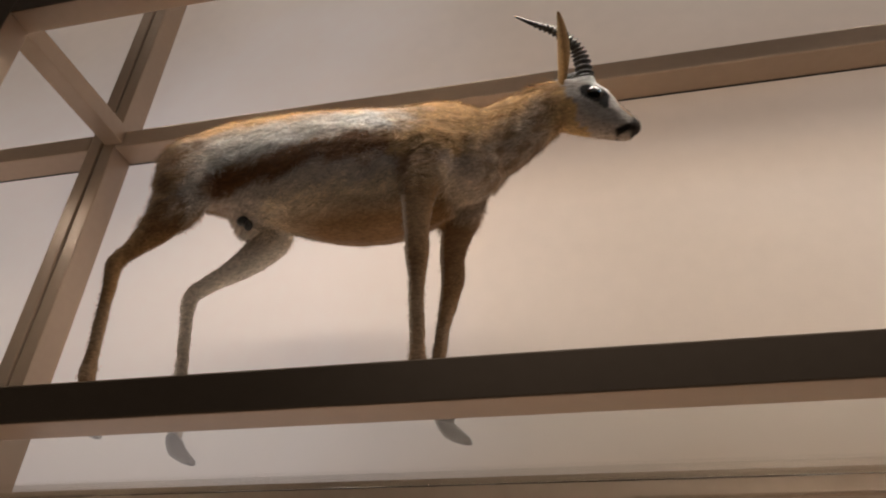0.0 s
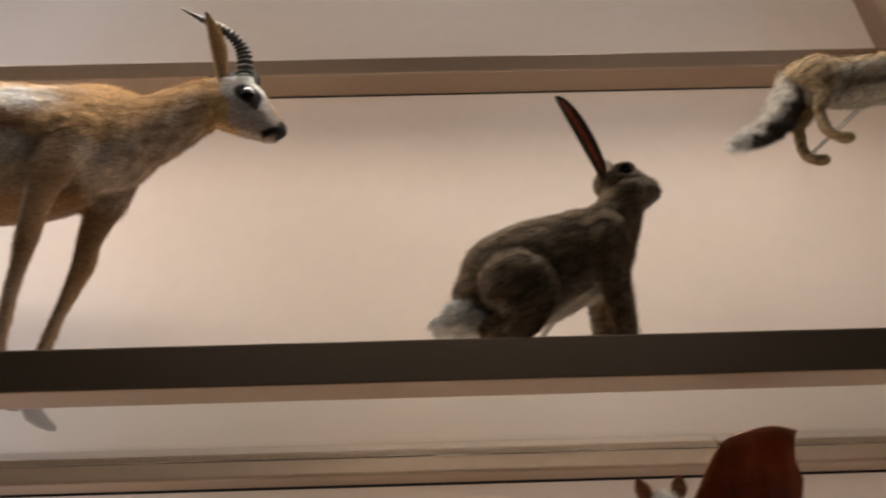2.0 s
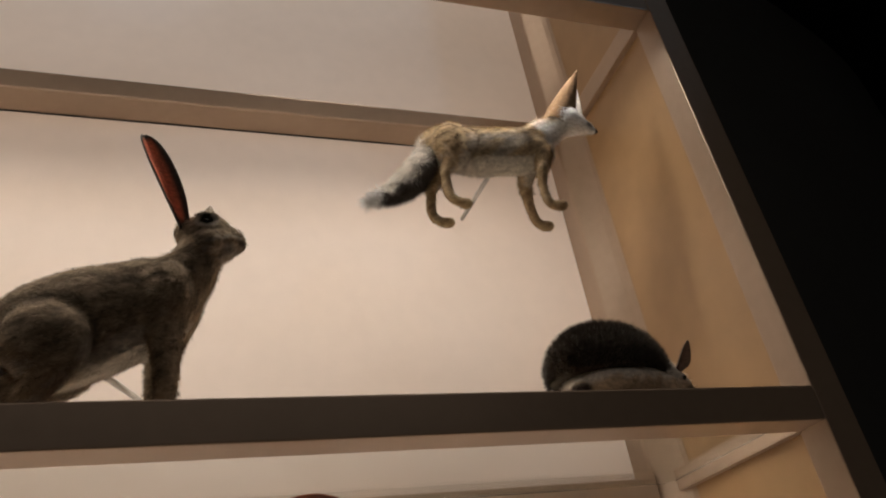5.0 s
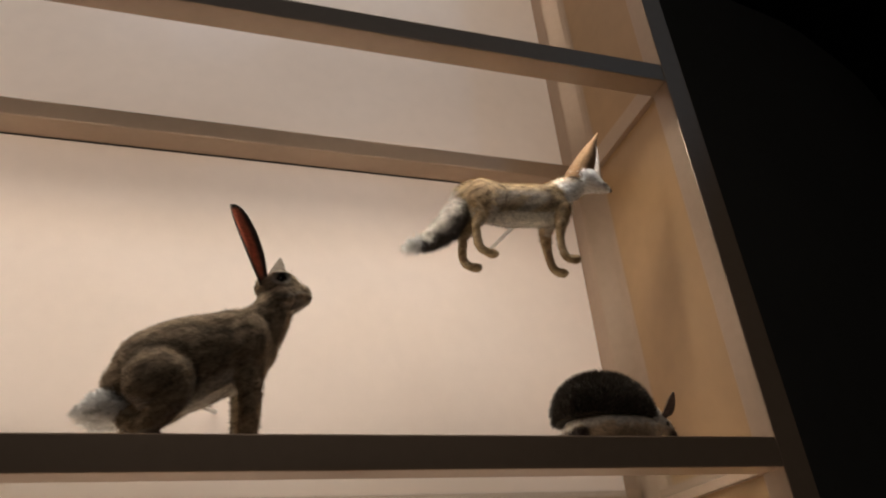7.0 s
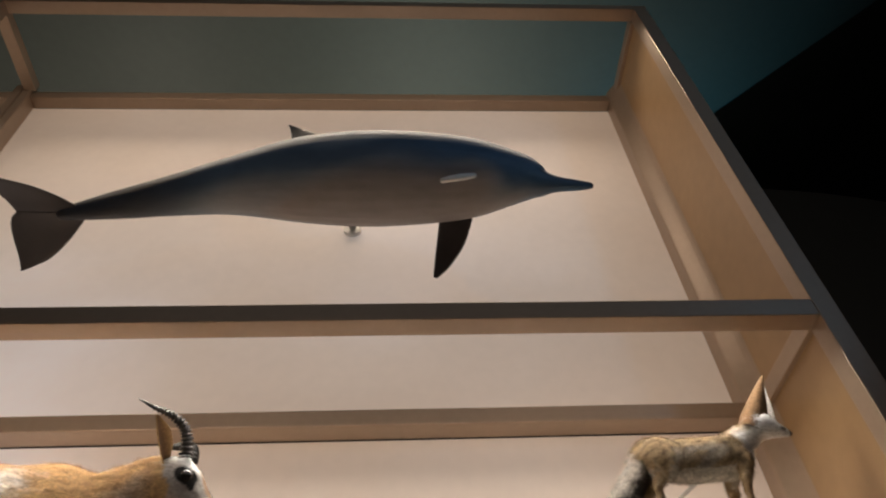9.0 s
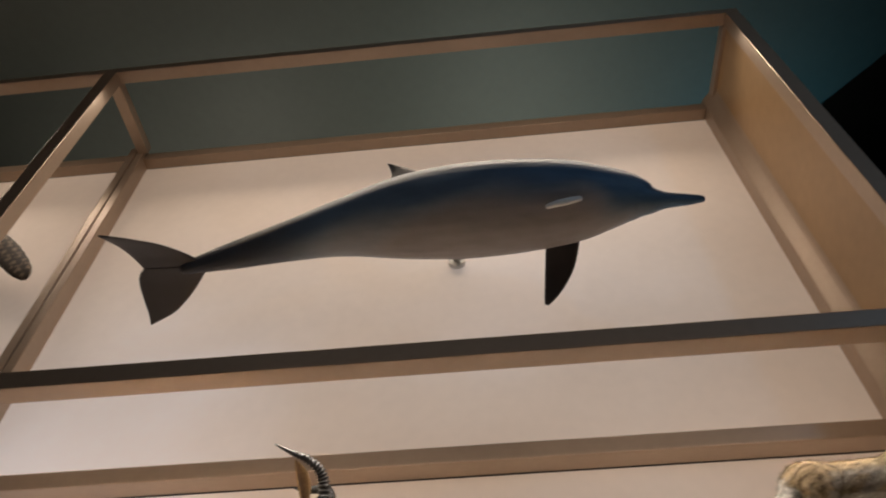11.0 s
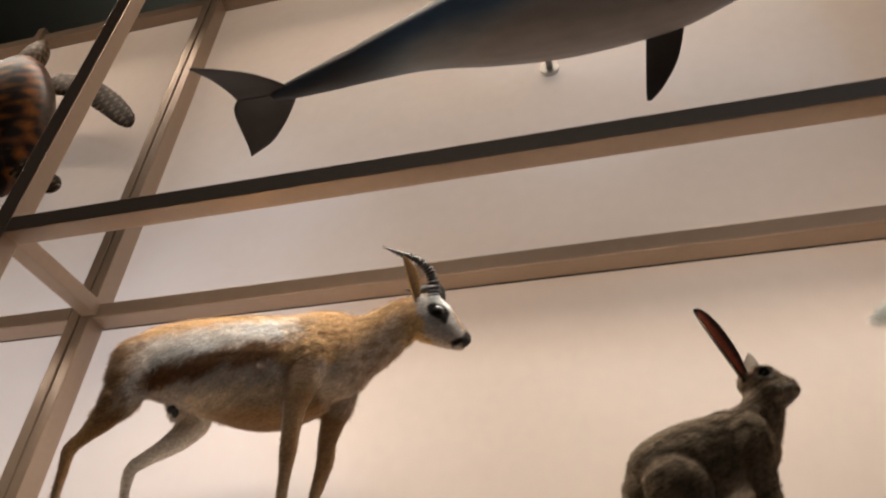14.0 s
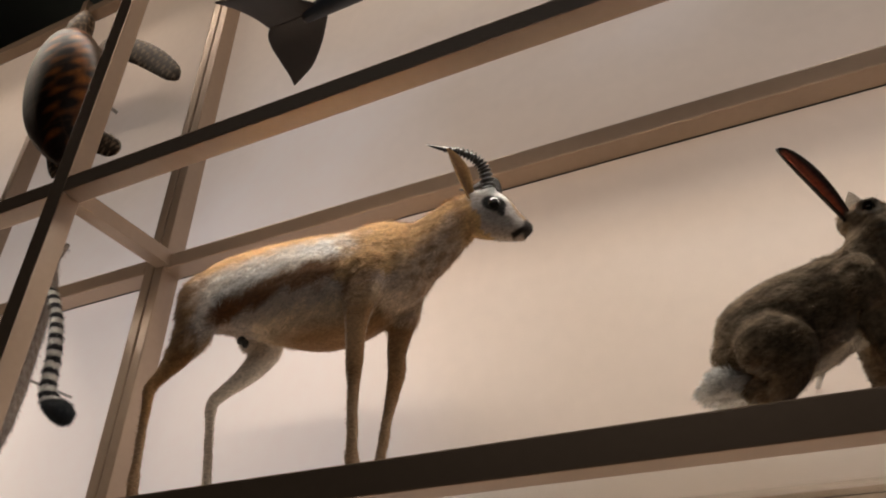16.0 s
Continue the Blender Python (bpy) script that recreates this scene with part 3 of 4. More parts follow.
def ear(parent, base, tip, half, face, outer, inner, name="ear", broad=False, pointed=False):
    """A cupped leaf-shaped ear with thickness."""
    base, tip, face = Vector(base), Vector(tip), Vector(face).normalized()
    d = tip - base
    along = d.normalized()
    face = (face - along * face.dot(along)).normalized()
    side = along.cross(face)
    bm = bmesh.new()
    prof = [(0.0, 0.45), (0.12, 0.62), (0.3, 0.92), (0.5, 1.0), (0.68, 0.84), (0.84, 0.52), (0.94, 0.27), (1.0, 0.06)]
    if broad:
        prof = [(0.0, 0.42), (0.12, 0.6), (0.3, 0.86), (0.5, 1.0), (0.7, 1.0), (0.86, 0.82), (0.95, 0.55), (1.0, 0.2)]
    if pointed:
        prof = [(0.0, 0.85), (0.12, 1.0), (0.35, 0.86), (0.6, 0.58), (0.8, 0.3), (0.93, 0.12), (1.0, 0.03)]
    st = spline(prof, 3)
    m = 9
    layers = []
    for off in (0.0, -0.0035):
        g = []
        for u, w in st:
            row = []
            for k in np.linspace(-1, 1, m):
                cup = (abs(k) ** 2) * half * 0.75 * (1 - 0.4 * u)
                row.append(bm.verts.new(base + d * u + side * (k * w * half) + face * (cup * w + off - 0.002)))
            g.append(row)
        layers.append(g)
    f, b = layers
    for i in range(len(st) - 1):
        for k in range(m - 1):
            bm.faces.new((f[i][k], f[i][k + 1], f[i + 1][k + 1], f[i + 1][k]))
            bm.faces.new((b[i][k], b[i + 1][k], b[i + 1][k + 1], b[i][k + 1]))
        for k in (0, m - 1):
            bm.faces.new((f[i][k], f[i + 1][k], b[i + 1][k], b[i][k]))
    for g in (0, -1):
        for k in range(m - 1):
            bm.faces.new((f[g][k], f[g][k + 1], b[g][k + 1], b[g][k]))
    bmesh.ops.recalc_face_normals(bm, faces=bm.faces)
    mesh = bpy.data.meshes.new(name)
    per = len(st) * m
    bm.to_mesh(mesh)
    bm.free()
    at = mesh.attributes.new("coat", "FLOAT_COLOR", "POINT")
    for i in range(len(mesh.vertices)):
        k = (i % per) % m
        edge = abs(k - m // 2) / (m // 2)
        front = i < per
        if broad:
            u = ((i % per) // m) / (len(st) - 1)
            edge = max(float(step(np.array(edge), 0.3, 0.8)), float(step(np.array(u), 0.76, 0.9)), 1 - float(step(np.array(u), 0.05, 0.25)))
        c = [a * (edge ** 2) + b_ * (1 - edge ** 2) for a, b_ in zip(outer, inner)] if front else outer
        at.data[i].color = (*c, 1)
    for p in mesh.polygons:
        p.use_smooth = True
    mesh.materials.append(FUR)
    ob = new(name, mesh)
    ob.parent = parent
    return ob


def hare():
    bm = bmesh.new()
    limb(bm, [(-1.284, .11, 2.105, .036, .045), (-1.25, .11, 2.125, .058, .076), (-1.19, .11, 2.15, .065, .084), (-1.13, .108, 2.172, .06, .076), (-1.09, .105, 2.183, .055, .074), (-1.068, .10, 2.185, .042, .054)], 18)
    limb(bm, [(-1.078, .10, 2.205, .046, .055), (-1.050, .098, 2.245, .036, .040), (-1.040, .096, 2.282, .030, .030)], 14)
    limb(bm, [(-1.060, .096, 2.304, .025, .028), (-1.038, .095, 2.298, .031, .04), (-1.013, .093, 2.289, .028, .034), (-.990, .092, 2.285, .02, .023)], 14)
    ball(bm, (-1.226, .062, 2.106), (.054, .034, .054), 20)
    limb(bm, [(-1.225, .06, 2.12, .026, .04), (-1.195, .05, 2.098, .024, .032), (-1.205, .055, 2.06, .02, .024), (-1.235, .07, 2.03, .016, .02)], 14)
    ball(bm, (-1.082, .062, 2.178), (.034, .026, .05), 16)
    ball(bm, (-1.030, .066, 2.272), (.022, .013, .020), 12)
    ball(bm, (-1.002, .078, 2.279), (.015, .015, .013), 14)
    limb(bm, [(-1.03, .09, 2.255, .022, .018), (-1.008, .09, 2.262, .016, .012), (-.99, .09, 2.270, .010, .008)], 12)
    ball(bm, (-1.034, .067, 2.3185), (.019, .011, .006), 12)
    ball(bm, (-1.032, .066, 2.297), (.014, .007, .004), 10)
    ball(bm, (-1.222, .158, 2.118), (.056, .026, .062), 18)
    limb(bm, [(-1.262, .085, 2.05, .018, .026), (-1.23, .088, 2.016, .014, .016), (-1.175, .09, 2.002, .012, .011)], 12)
    limb(bm, [(-1.262, .15, 2.05, .018, .026), (-1.23, .155, 2.016, .014, .016), (-1.175, .155, 2.002, .012, .011)], 12)
    limb(bm, [(-1.08, .08, 2.18, .028, .04), (-1.079, .073, 2.12, .021, .025), (-1.074, .07, 2.05, .015, .017), (-1.072, .07, 2.01, .013, .015), (-1.052, .07, 2.0, .012, .011)], 12)
    limb(bm, [(-1.075, .13, 2.18, .03, .04), (-1.086, .137, 2.11, .019, .023), (-1.088, .14, 2.05, .014, .016), (-1.086, .14, 2.01, .013, .015), (-1.066, .14, 2.0, .012, .012)], 12)

    def colour(p, n):
        x, y, z = p.T
        w = wave(p, 120) * 0.5 + wave(p, 330, 1) * 0.5
        c = np.tile(np.array([0.43, 0.325, 0.215]), (len(p), 1))
        c = blend(c, 0.38 + 0.9 * w, (0.17, 0.125, 0.08))
        c = blend(c, step(z - 0.5 * (x + 1.15), 2.125, 2.075) * step(x, -1.185, -1.165) * (1 - step(x, -1.115, -1.095)) * 0.85 + step(n[:, 2], -0.4, -0.8) * 0.7, (0.50, 0.45, 0.38))
        c = blend(c, step(x, -1.06, -1.04) * step(z, 2.26, 2.2) * 0.5, (0.32, 0.24, 0.16))
        c = blend(c, step(x, -1.02, -1.0) * step(z, 2.275, 2.262) * 0.6, (0.45, 0.4, 0.34))
        c = blend(c, step(x, -.99, -.982) * step(np.abs(z - 2.278), 0.006, 0.002) * 0.8, (0.05, 0.04, 0.035))
        c = blend(c, step(x, -1.06, -1.045) * step(w, -0.1, 0.5) * step(z, 2.25, 2.27) * 0.5, (0.10, 0.075, 0.05))
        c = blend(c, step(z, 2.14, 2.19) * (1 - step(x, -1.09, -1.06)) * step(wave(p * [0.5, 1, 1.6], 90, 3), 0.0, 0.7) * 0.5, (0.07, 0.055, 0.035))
        # shade of the crease over the haunch, drawn as a dark arc
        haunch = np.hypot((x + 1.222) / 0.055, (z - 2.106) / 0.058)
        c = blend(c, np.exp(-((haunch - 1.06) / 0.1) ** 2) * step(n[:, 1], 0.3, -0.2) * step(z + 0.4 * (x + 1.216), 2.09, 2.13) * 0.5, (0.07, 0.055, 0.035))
        ring = np.hypot((x + 1.034) / 1.3, z - 2.3085)
        c = blend(c, step(ring, 0.016, 0.012) * step(n[:, 1], 0.2, -0.2) * 0.9, (0.56, 0.49, 0.39))
        c = blend(c, step(ring, 0.0085, 0.0072) * step(n[:, 1], 0.2, -0.2), (0.02, 0.016, 0.012))
        cheek = np.abs(z - 2.276 - 0.4 * (x + 1.01) - 0.004 * wave(p, 200, 3))
        c = blend(c, step(cheek, 0.005, 0.002) * step(x, -1.045, -1.02) * 0.5, (0.62, 0.54, 0.43))
        return c

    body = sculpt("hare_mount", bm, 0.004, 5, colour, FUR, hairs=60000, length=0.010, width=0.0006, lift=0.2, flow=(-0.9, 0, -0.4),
                  long_at=lambda p: np.where((p[:, 2] > 2.26) | (p[:, 2] < 2.03), 0.35, 1.0))
    tagged(body, "stuffed brown hare with upright ears sitting on a glass shelf", "stuffed hare")
    eyeball(body, (-1.034, .0665, 2.3075), 0.0070)
    eyeball(body, (-1.034, .1205, 2.3085), 0.0085)
    # inner red is raised to paint in light shining through the near ear
    ear(body, (-1.066, .078, 2.300), (-1.132, .036, 2.446), 0.0225, (0.62, -0.72, 0.1), (0.075, 0.06, 0.045), (0.85, 0.23, 0.12), broad=True)
    ear(body, (-1.055, .115, 2.32), (-1.030, .165, 2.402), 0.018, (0.3, 0.5, -0.4), (0.22, 0.18, 0.14), (0.4, 0.26, 0.2))
    r = bmesh.new()
    rod(r, (-1.16, .13, 2.085), (-1.138, .57, 2.205), 0.005)
    part("support_rod", r, STEEL, body, "thin steel rod behind the belly", smooth=True)
    t = bmesh.new()
    limb(t, [(-1.262, .11, 2.078, .02, .02), (-1.288, .11, 2.07, .03, .031), (-1.315, .11, 2.064, .029, .030), (-1.337, .11, 2.06, .014, .014)], 12)
    tail = sculpt("tail", t, 0.004, 2, lambda p, n: blend(np.tile(np.array([0.92, 0.91, 0.88]), (len(p), 1)), step(n[:, 2], 0.1, 0.45) * (1 - step(p[:, 0] * -1, 1.285, 1.305)), (0.02, 0.02, 0.02)),
                  FUR, hairs=7000, length=0.012, lift=0.6, flow=(-1, 0, -0.2))
    tail.parent = body
    tagged(tail, label="fluffy white tail with black top")
    settle(body, Matrix(((1.022, 0, 0, 0.043 + 0.022 * 1.1), (0, 1, 0, -0.02), (0, 0, 1.022, -0.042 - 0.022 * 1.6), (0, 0, 0, 1))))


def fennec():
    bm = bmesh.new()
    limb(bm, [(-.55, .247, 2.645, .03, .035), (-.525, .243, 2.645, .042, .052), (-.46, .226, 2.622, .045, .058), (-.40, .212, 2.615, .045, .058), (-.33, .20, 2.612, .045, .056), (-.295, .192, 2.612, .034, .045)], 16)
    limb(bm, [(-.315, .195, 2.635, .036, .045), (-.28, .18, 2.655, .03, .038), (-.25, .165, 2.668, .028, .032)], 14)
    limb(bm, [(-.25, .162, 2.68, .03, .033), (-.228, .156, 2.674, .034, .036), (-.20, .152, 2.660, .021, .022), (-.18, .15, 2.652, .012, .013), (-.165, .15, 2.647, .008, .008)], 14)
    # fore legs
    limb(bm, [(-.305, .178, 2.60, .022, .032), (-.312, .175, 2.555, .0155, .018), (-.322, .178, 2.51, .0105, .0115), (-.318, .182, 2.462, .0095, .0105), (-.298, .18, 2.446, .0115, .0095)], 10)
    limb(bm, [(-.315, .235, 2.595, .022, .03), (-.318, .26, 2.56, .0145, .017), (-.316, .268, 2.52, .0105, .0115), (-.308, .27, 2.472, .0095, .0105), (-.288, .27, 2.456, .0115, .0095)], 10)
    for c in ((-.292, .178, 2.446), (-.282, .268, 2.456), (-.497, .221, 2.469), (-.522, .281, 2.46)):
        ball(bm, c, (.017, .014, .011), 12)
    ball(bm, (-.508, .206, 2.622), (.048, .028, .056), 18)
    ball(bm, (-.435, .225, 2.592), (.06, .035, .032), 14)
    limb(bm, [(-.505, .205, 2.60, .026, .034), (-.515, .21, 2.575, .017, .022), (-.532, .214, 2.552, .0125, .015)], 12)
    ball(bm, (-.316, .178, 2.615), (.026, .018, .036), 12)
    # hind legs
    limb(bm, [(-.515, .212, 2.64, .024, .042), (-.492, .208, 2.60, .02, .03), (-.515, .212, 2.572, .012, .016), (-.533, .215, 2.555, .0105, .013), (-.535, .22, 2.512, .0095, .0115), (-.526, .222, 2.482, .0095, .0105), (-.503, .222, 2.47, .0115, .0095)], 10)
    limb(bm, [(-.53, .265, 2.63, .022, .038), (-.53, .275, 2.585, .017, .025), (-.55, .28, 2.545, .011, .014), (-.552, .28, 2.525, .010, .012), (-.556, .282, 2.49, .0095, .0105), (-.548, .282, 2.468, .0095, .0105), (-.528, .282, 2.46, .0115, .0095)], 10)

    def colour(p, n):
        x, y, z = p.T
        w = wave(p, 150) * 0.6 + wave(p, 420, 1) * 0.4
        c = np.tile(np.array([0.50, 0.37, 0.215]), (len(p), 1))
        c = blend(c, 0.2 + 1.5 * w * step(z, 2.56, 2.6), (0.10, 0.065, 0.035))
        c = blend(c, 1.6 * wave(p, 95, 2) - 0.5, (0.58, 0.46, 0.30))
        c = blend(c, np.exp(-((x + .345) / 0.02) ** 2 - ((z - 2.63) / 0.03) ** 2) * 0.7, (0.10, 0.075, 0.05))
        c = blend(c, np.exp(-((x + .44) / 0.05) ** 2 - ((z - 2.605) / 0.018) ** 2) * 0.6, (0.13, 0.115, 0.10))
        side = step(x, -.49, -.47) * (1 - step(x, -.36, -.33)) * step(z, 2.645, 2.625) * (1 - step(z, 2.60, 2.56) * 0)
        c = blend(c, side * 0.55 * step(z, 2.55, 2.57) * step(wave(p, 70, 6), -0.5, 0.3), (0.42, 0.40, 0.37))
        c = blend(c, step(n[:, 2], -0.45, -0.8) * step(z, 2.53, 2.55), (0.72, 0.68, 0.6))
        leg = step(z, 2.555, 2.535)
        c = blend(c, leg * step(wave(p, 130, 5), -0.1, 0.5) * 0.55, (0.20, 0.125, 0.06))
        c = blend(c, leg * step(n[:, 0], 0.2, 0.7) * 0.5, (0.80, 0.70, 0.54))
        # crease shade painted along the front border of the thigh
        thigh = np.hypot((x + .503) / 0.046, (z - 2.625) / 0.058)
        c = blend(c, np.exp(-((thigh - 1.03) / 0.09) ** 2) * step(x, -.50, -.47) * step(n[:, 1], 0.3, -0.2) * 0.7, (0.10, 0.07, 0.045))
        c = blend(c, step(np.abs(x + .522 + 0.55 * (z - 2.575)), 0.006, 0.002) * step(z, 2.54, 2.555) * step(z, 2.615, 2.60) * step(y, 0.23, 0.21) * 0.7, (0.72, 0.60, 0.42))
        head = step(x + 0.45 * (z - 2.66), -.262, -.25) * step(z, 2.60, 2.63)
        c = blend(c, head, (0.95, 0.95, 0.95))
        c = blend(c, step(x + 0.5 * (z - 2.6), -.292, -.276) * step(z, 2.545, 2.565) * step(z, 2.68, 2.65), (0.95, 0.94, 0.92))
        c = blend(c, step(x, -.196, -.188) * (1 - step(x, -.178, -.174)) * step(np.abs(z - 2.655), 0.008, 0.003) * 0.8, (0.12, 0.1, 0.09))
        c = blend(c, step(x, -.170, -.166), (0.06, 0.05, 0.05))
        return c

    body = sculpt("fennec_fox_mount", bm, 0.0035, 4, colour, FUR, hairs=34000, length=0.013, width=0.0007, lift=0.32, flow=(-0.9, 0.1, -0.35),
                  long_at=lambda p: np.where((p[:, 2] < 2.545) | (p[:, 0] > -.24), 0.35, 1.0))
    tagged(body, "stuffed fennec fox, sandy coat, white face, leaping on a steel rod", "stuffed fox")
    eyeball(body, (-.206, .136, 2.675), 0.005)
    eyeball(body, (-.206, .172, 2.675), 0.005)
    ear(body, (-.272, .142, 2.668), (-.186, .118, 2.806), 0.037, (0.6, 0.75, 0.1), (0.24, 0.145, 0.075), (0.85, 0.82, 0.78), pointed=True)
    ear(body, (-.216, .172, 2.69), (-.158, .168, 2.822), 0.03, (0.45, -0.9, 0.0), (0.75, 0.71, 0.66), (0.93, 0.92, 0.90), pointed=True)
    t = bmesh.new()
    limb(t, [(-.548, .248, 2.655, .018, .02), (-.562, .258, 2.61, .026, .030), (-.598, .266, 2.558, .028, .032), (-.645, .27, 2.522, .020, .022), (-.685, .272, 2.506, .011, .012), (-.708, .273, 2.502, .004, .004)], 14)

    def tail_colour(p, n):
        x, y, z = p.T
        w = wave(p, 160)
        c = np.tile(np.array([0.80, 0.75, 0.68]), (len(p), 1))
        c = blend(c, step(w, 0.0, 0.6) * 0.5, (0.34, 0.27, 0.2))
        c = blend(c, step(n[:, 2] - 0.5 * n[:, 0] + 0.15 * w, 0.0, -0.45) * 0.95, (0.05, 0.04, 0.032))
        c = blend(c, step(x + 0.01 * w, -.655, -.672), (0.93, 0.92, 0.90))
        return c

    tail = sculpt("tail", t, 0.004, 3, tail_colour, FUR, hairs=18000, length=0.026, width=0.0006, lift=0.16, flow=(-0.8, 0, -0.5))
    tail.parent = body
    tagged(tail, label="bushy grey tail with white tip")
    r = bmesh.new()
    rod(r, (-.4145, .24, 2.572), (-.365, .556, 2.674), 0.0055)
    part("support_rod", r, STEEL, body, "thin steel rod fixed to the screen", smooth=True)
    settle(body, Matrix(((0.965, 0, 0, 0.003), (0, 1, 0, -0.01), (0, 0, 1, 0.006), (0, 0, 0, 1))))


def hedgehog():
    bm = bmesh.new()
    ball(bm, (-.345, .11, 2.062), (.118, .075, .068), 24)
    skinny = lambda p, n: np.tile(np.array([0.035, 0.028, 0.02]), (len(p), 1))
    for v in bm.verts:
        v.co.z = max(v.co.z, 2.05)
    cap = sculpt("hedgehog_mount", bm, 0.005, 3, skinny, FUR, hairs=0)
    tagged(cap, "stuffed hedgehog with dark spines and pale underside on glass", "stuffed hedgehog")
    rng = random.Random(3)
    s = bmesh.new()
    for i in range(6500):
        u, a = rng.uniform(-0.16, 1.0), rng.uniform(0, 2 * math.pi)
        rr = math.sqrt(1 - u * u)
        n = Vector((rr * math.cos(a) / .118, rr * math.sin(a) / .075, u / .078)).normalized()
        p = Vector((-.345 + .116 * rr * math.cos(a), .11 + .073 * rr * math.sin(a), 2.06 + .067 * u))
        if p.z < 2.051:
            continue
        d = (n + Vector((rng.uniform(-.45, .25), rng.uniform(-.35, .35), rng.uniform(-.2, .3)))).normalized()
        t1 = d.orthogonal().normalized() * 0.0011
        t2 = d.cross(t1)
        tip = s.verts.new(p + d * rng.uniform(0.009, 0.015))
        vs = [s.verts.new(p + t1 * math.cos(k) + t2 * math.sin(k)) for k in (0, 2.1, 4.2)]
        for k in range(3):
            s.faces.new((vs[k], vs[(k + 1) % 3], tip))
    spines = part("spine_coat", s, material("spine_keratin", (0.06, 0.046, 0.032), 0.6, vary=0.5, scale=120), cap, "dense dark brown spines")
    tagged(spines, kind="stuff")
    u = bmesh.new()
    ball(u, (-.335, .11, 2.038), (.112, .068, .034), 20)
    limb(u, [(-.27, .105, 2.055, .03, .035), (-.24, .095, 2.05, .026, .03), (-.215, .085, 2.035, .016, .018), (-.20, .078, 2.018, .008, .009)], 12)
    for x, y in ((-.43, .075), (-.43, .145), (-.26, .06), (-.26, .13)):
        limb(u, [(x, y, 2.03, .014, .016), (x - .004, y - .004, 2.005, .010, .011), (x + .012, y - .006, 1.995, .009, .007)], 10)

    def pale(p, n):
        x, y, z = p.T
        w = wave(p, 150)
        c = np.tile(np.array([0.58, 0.47, 0.34]), (len(p), 1))
        c = blend(c, step(z + .006 * w, 2.03, 2.04), (0.80, 0.75, 0.68))
        c = blend(c, step(x, -.405, -.42) * step(z, 2.038, 2.03), (0.05, 0.035, 0.03))
        c = blend(c, step(x, -.225, -.21) * step(z, 2.035, 2.025), (0.05, 0.04, 0.035))
        return c

    under = sculpt("underside", u, 0.0035, 3, pale, FUR, hairs=9000, length=0.009, width=0.0006, lift=0.25, flow=(-0.8, 0, -0.6))
    under.parent = cap
    tagged(under, label="pale furry face, legs and belly")
    ear(cap, (-.226, .065, 2.052), (-.193, .052, 2.088), 0.013, (0.6, -0.8, 0.0), (0.22, 0.16, 0.12), (0.3, 0.2, 0.16))
    ear(cap, (-.222, .115, 2.055), (-.20, .12, 2.078), 0.011, (0.6, 0.5, 0.0), (0.22, 0.16, 0.12), (0.3, 0.2, 0.16))
    eyeball(cap, (-.218, .066, 2.04), 0.0035)
    settle(cap, Matrix(((0.93, 0, 0, -0.0015), (0, 1, 0, -0.012), (0, 0, 1.27, 1.948 - 1.27 * 1.99), (0, 0, 0, 1))))


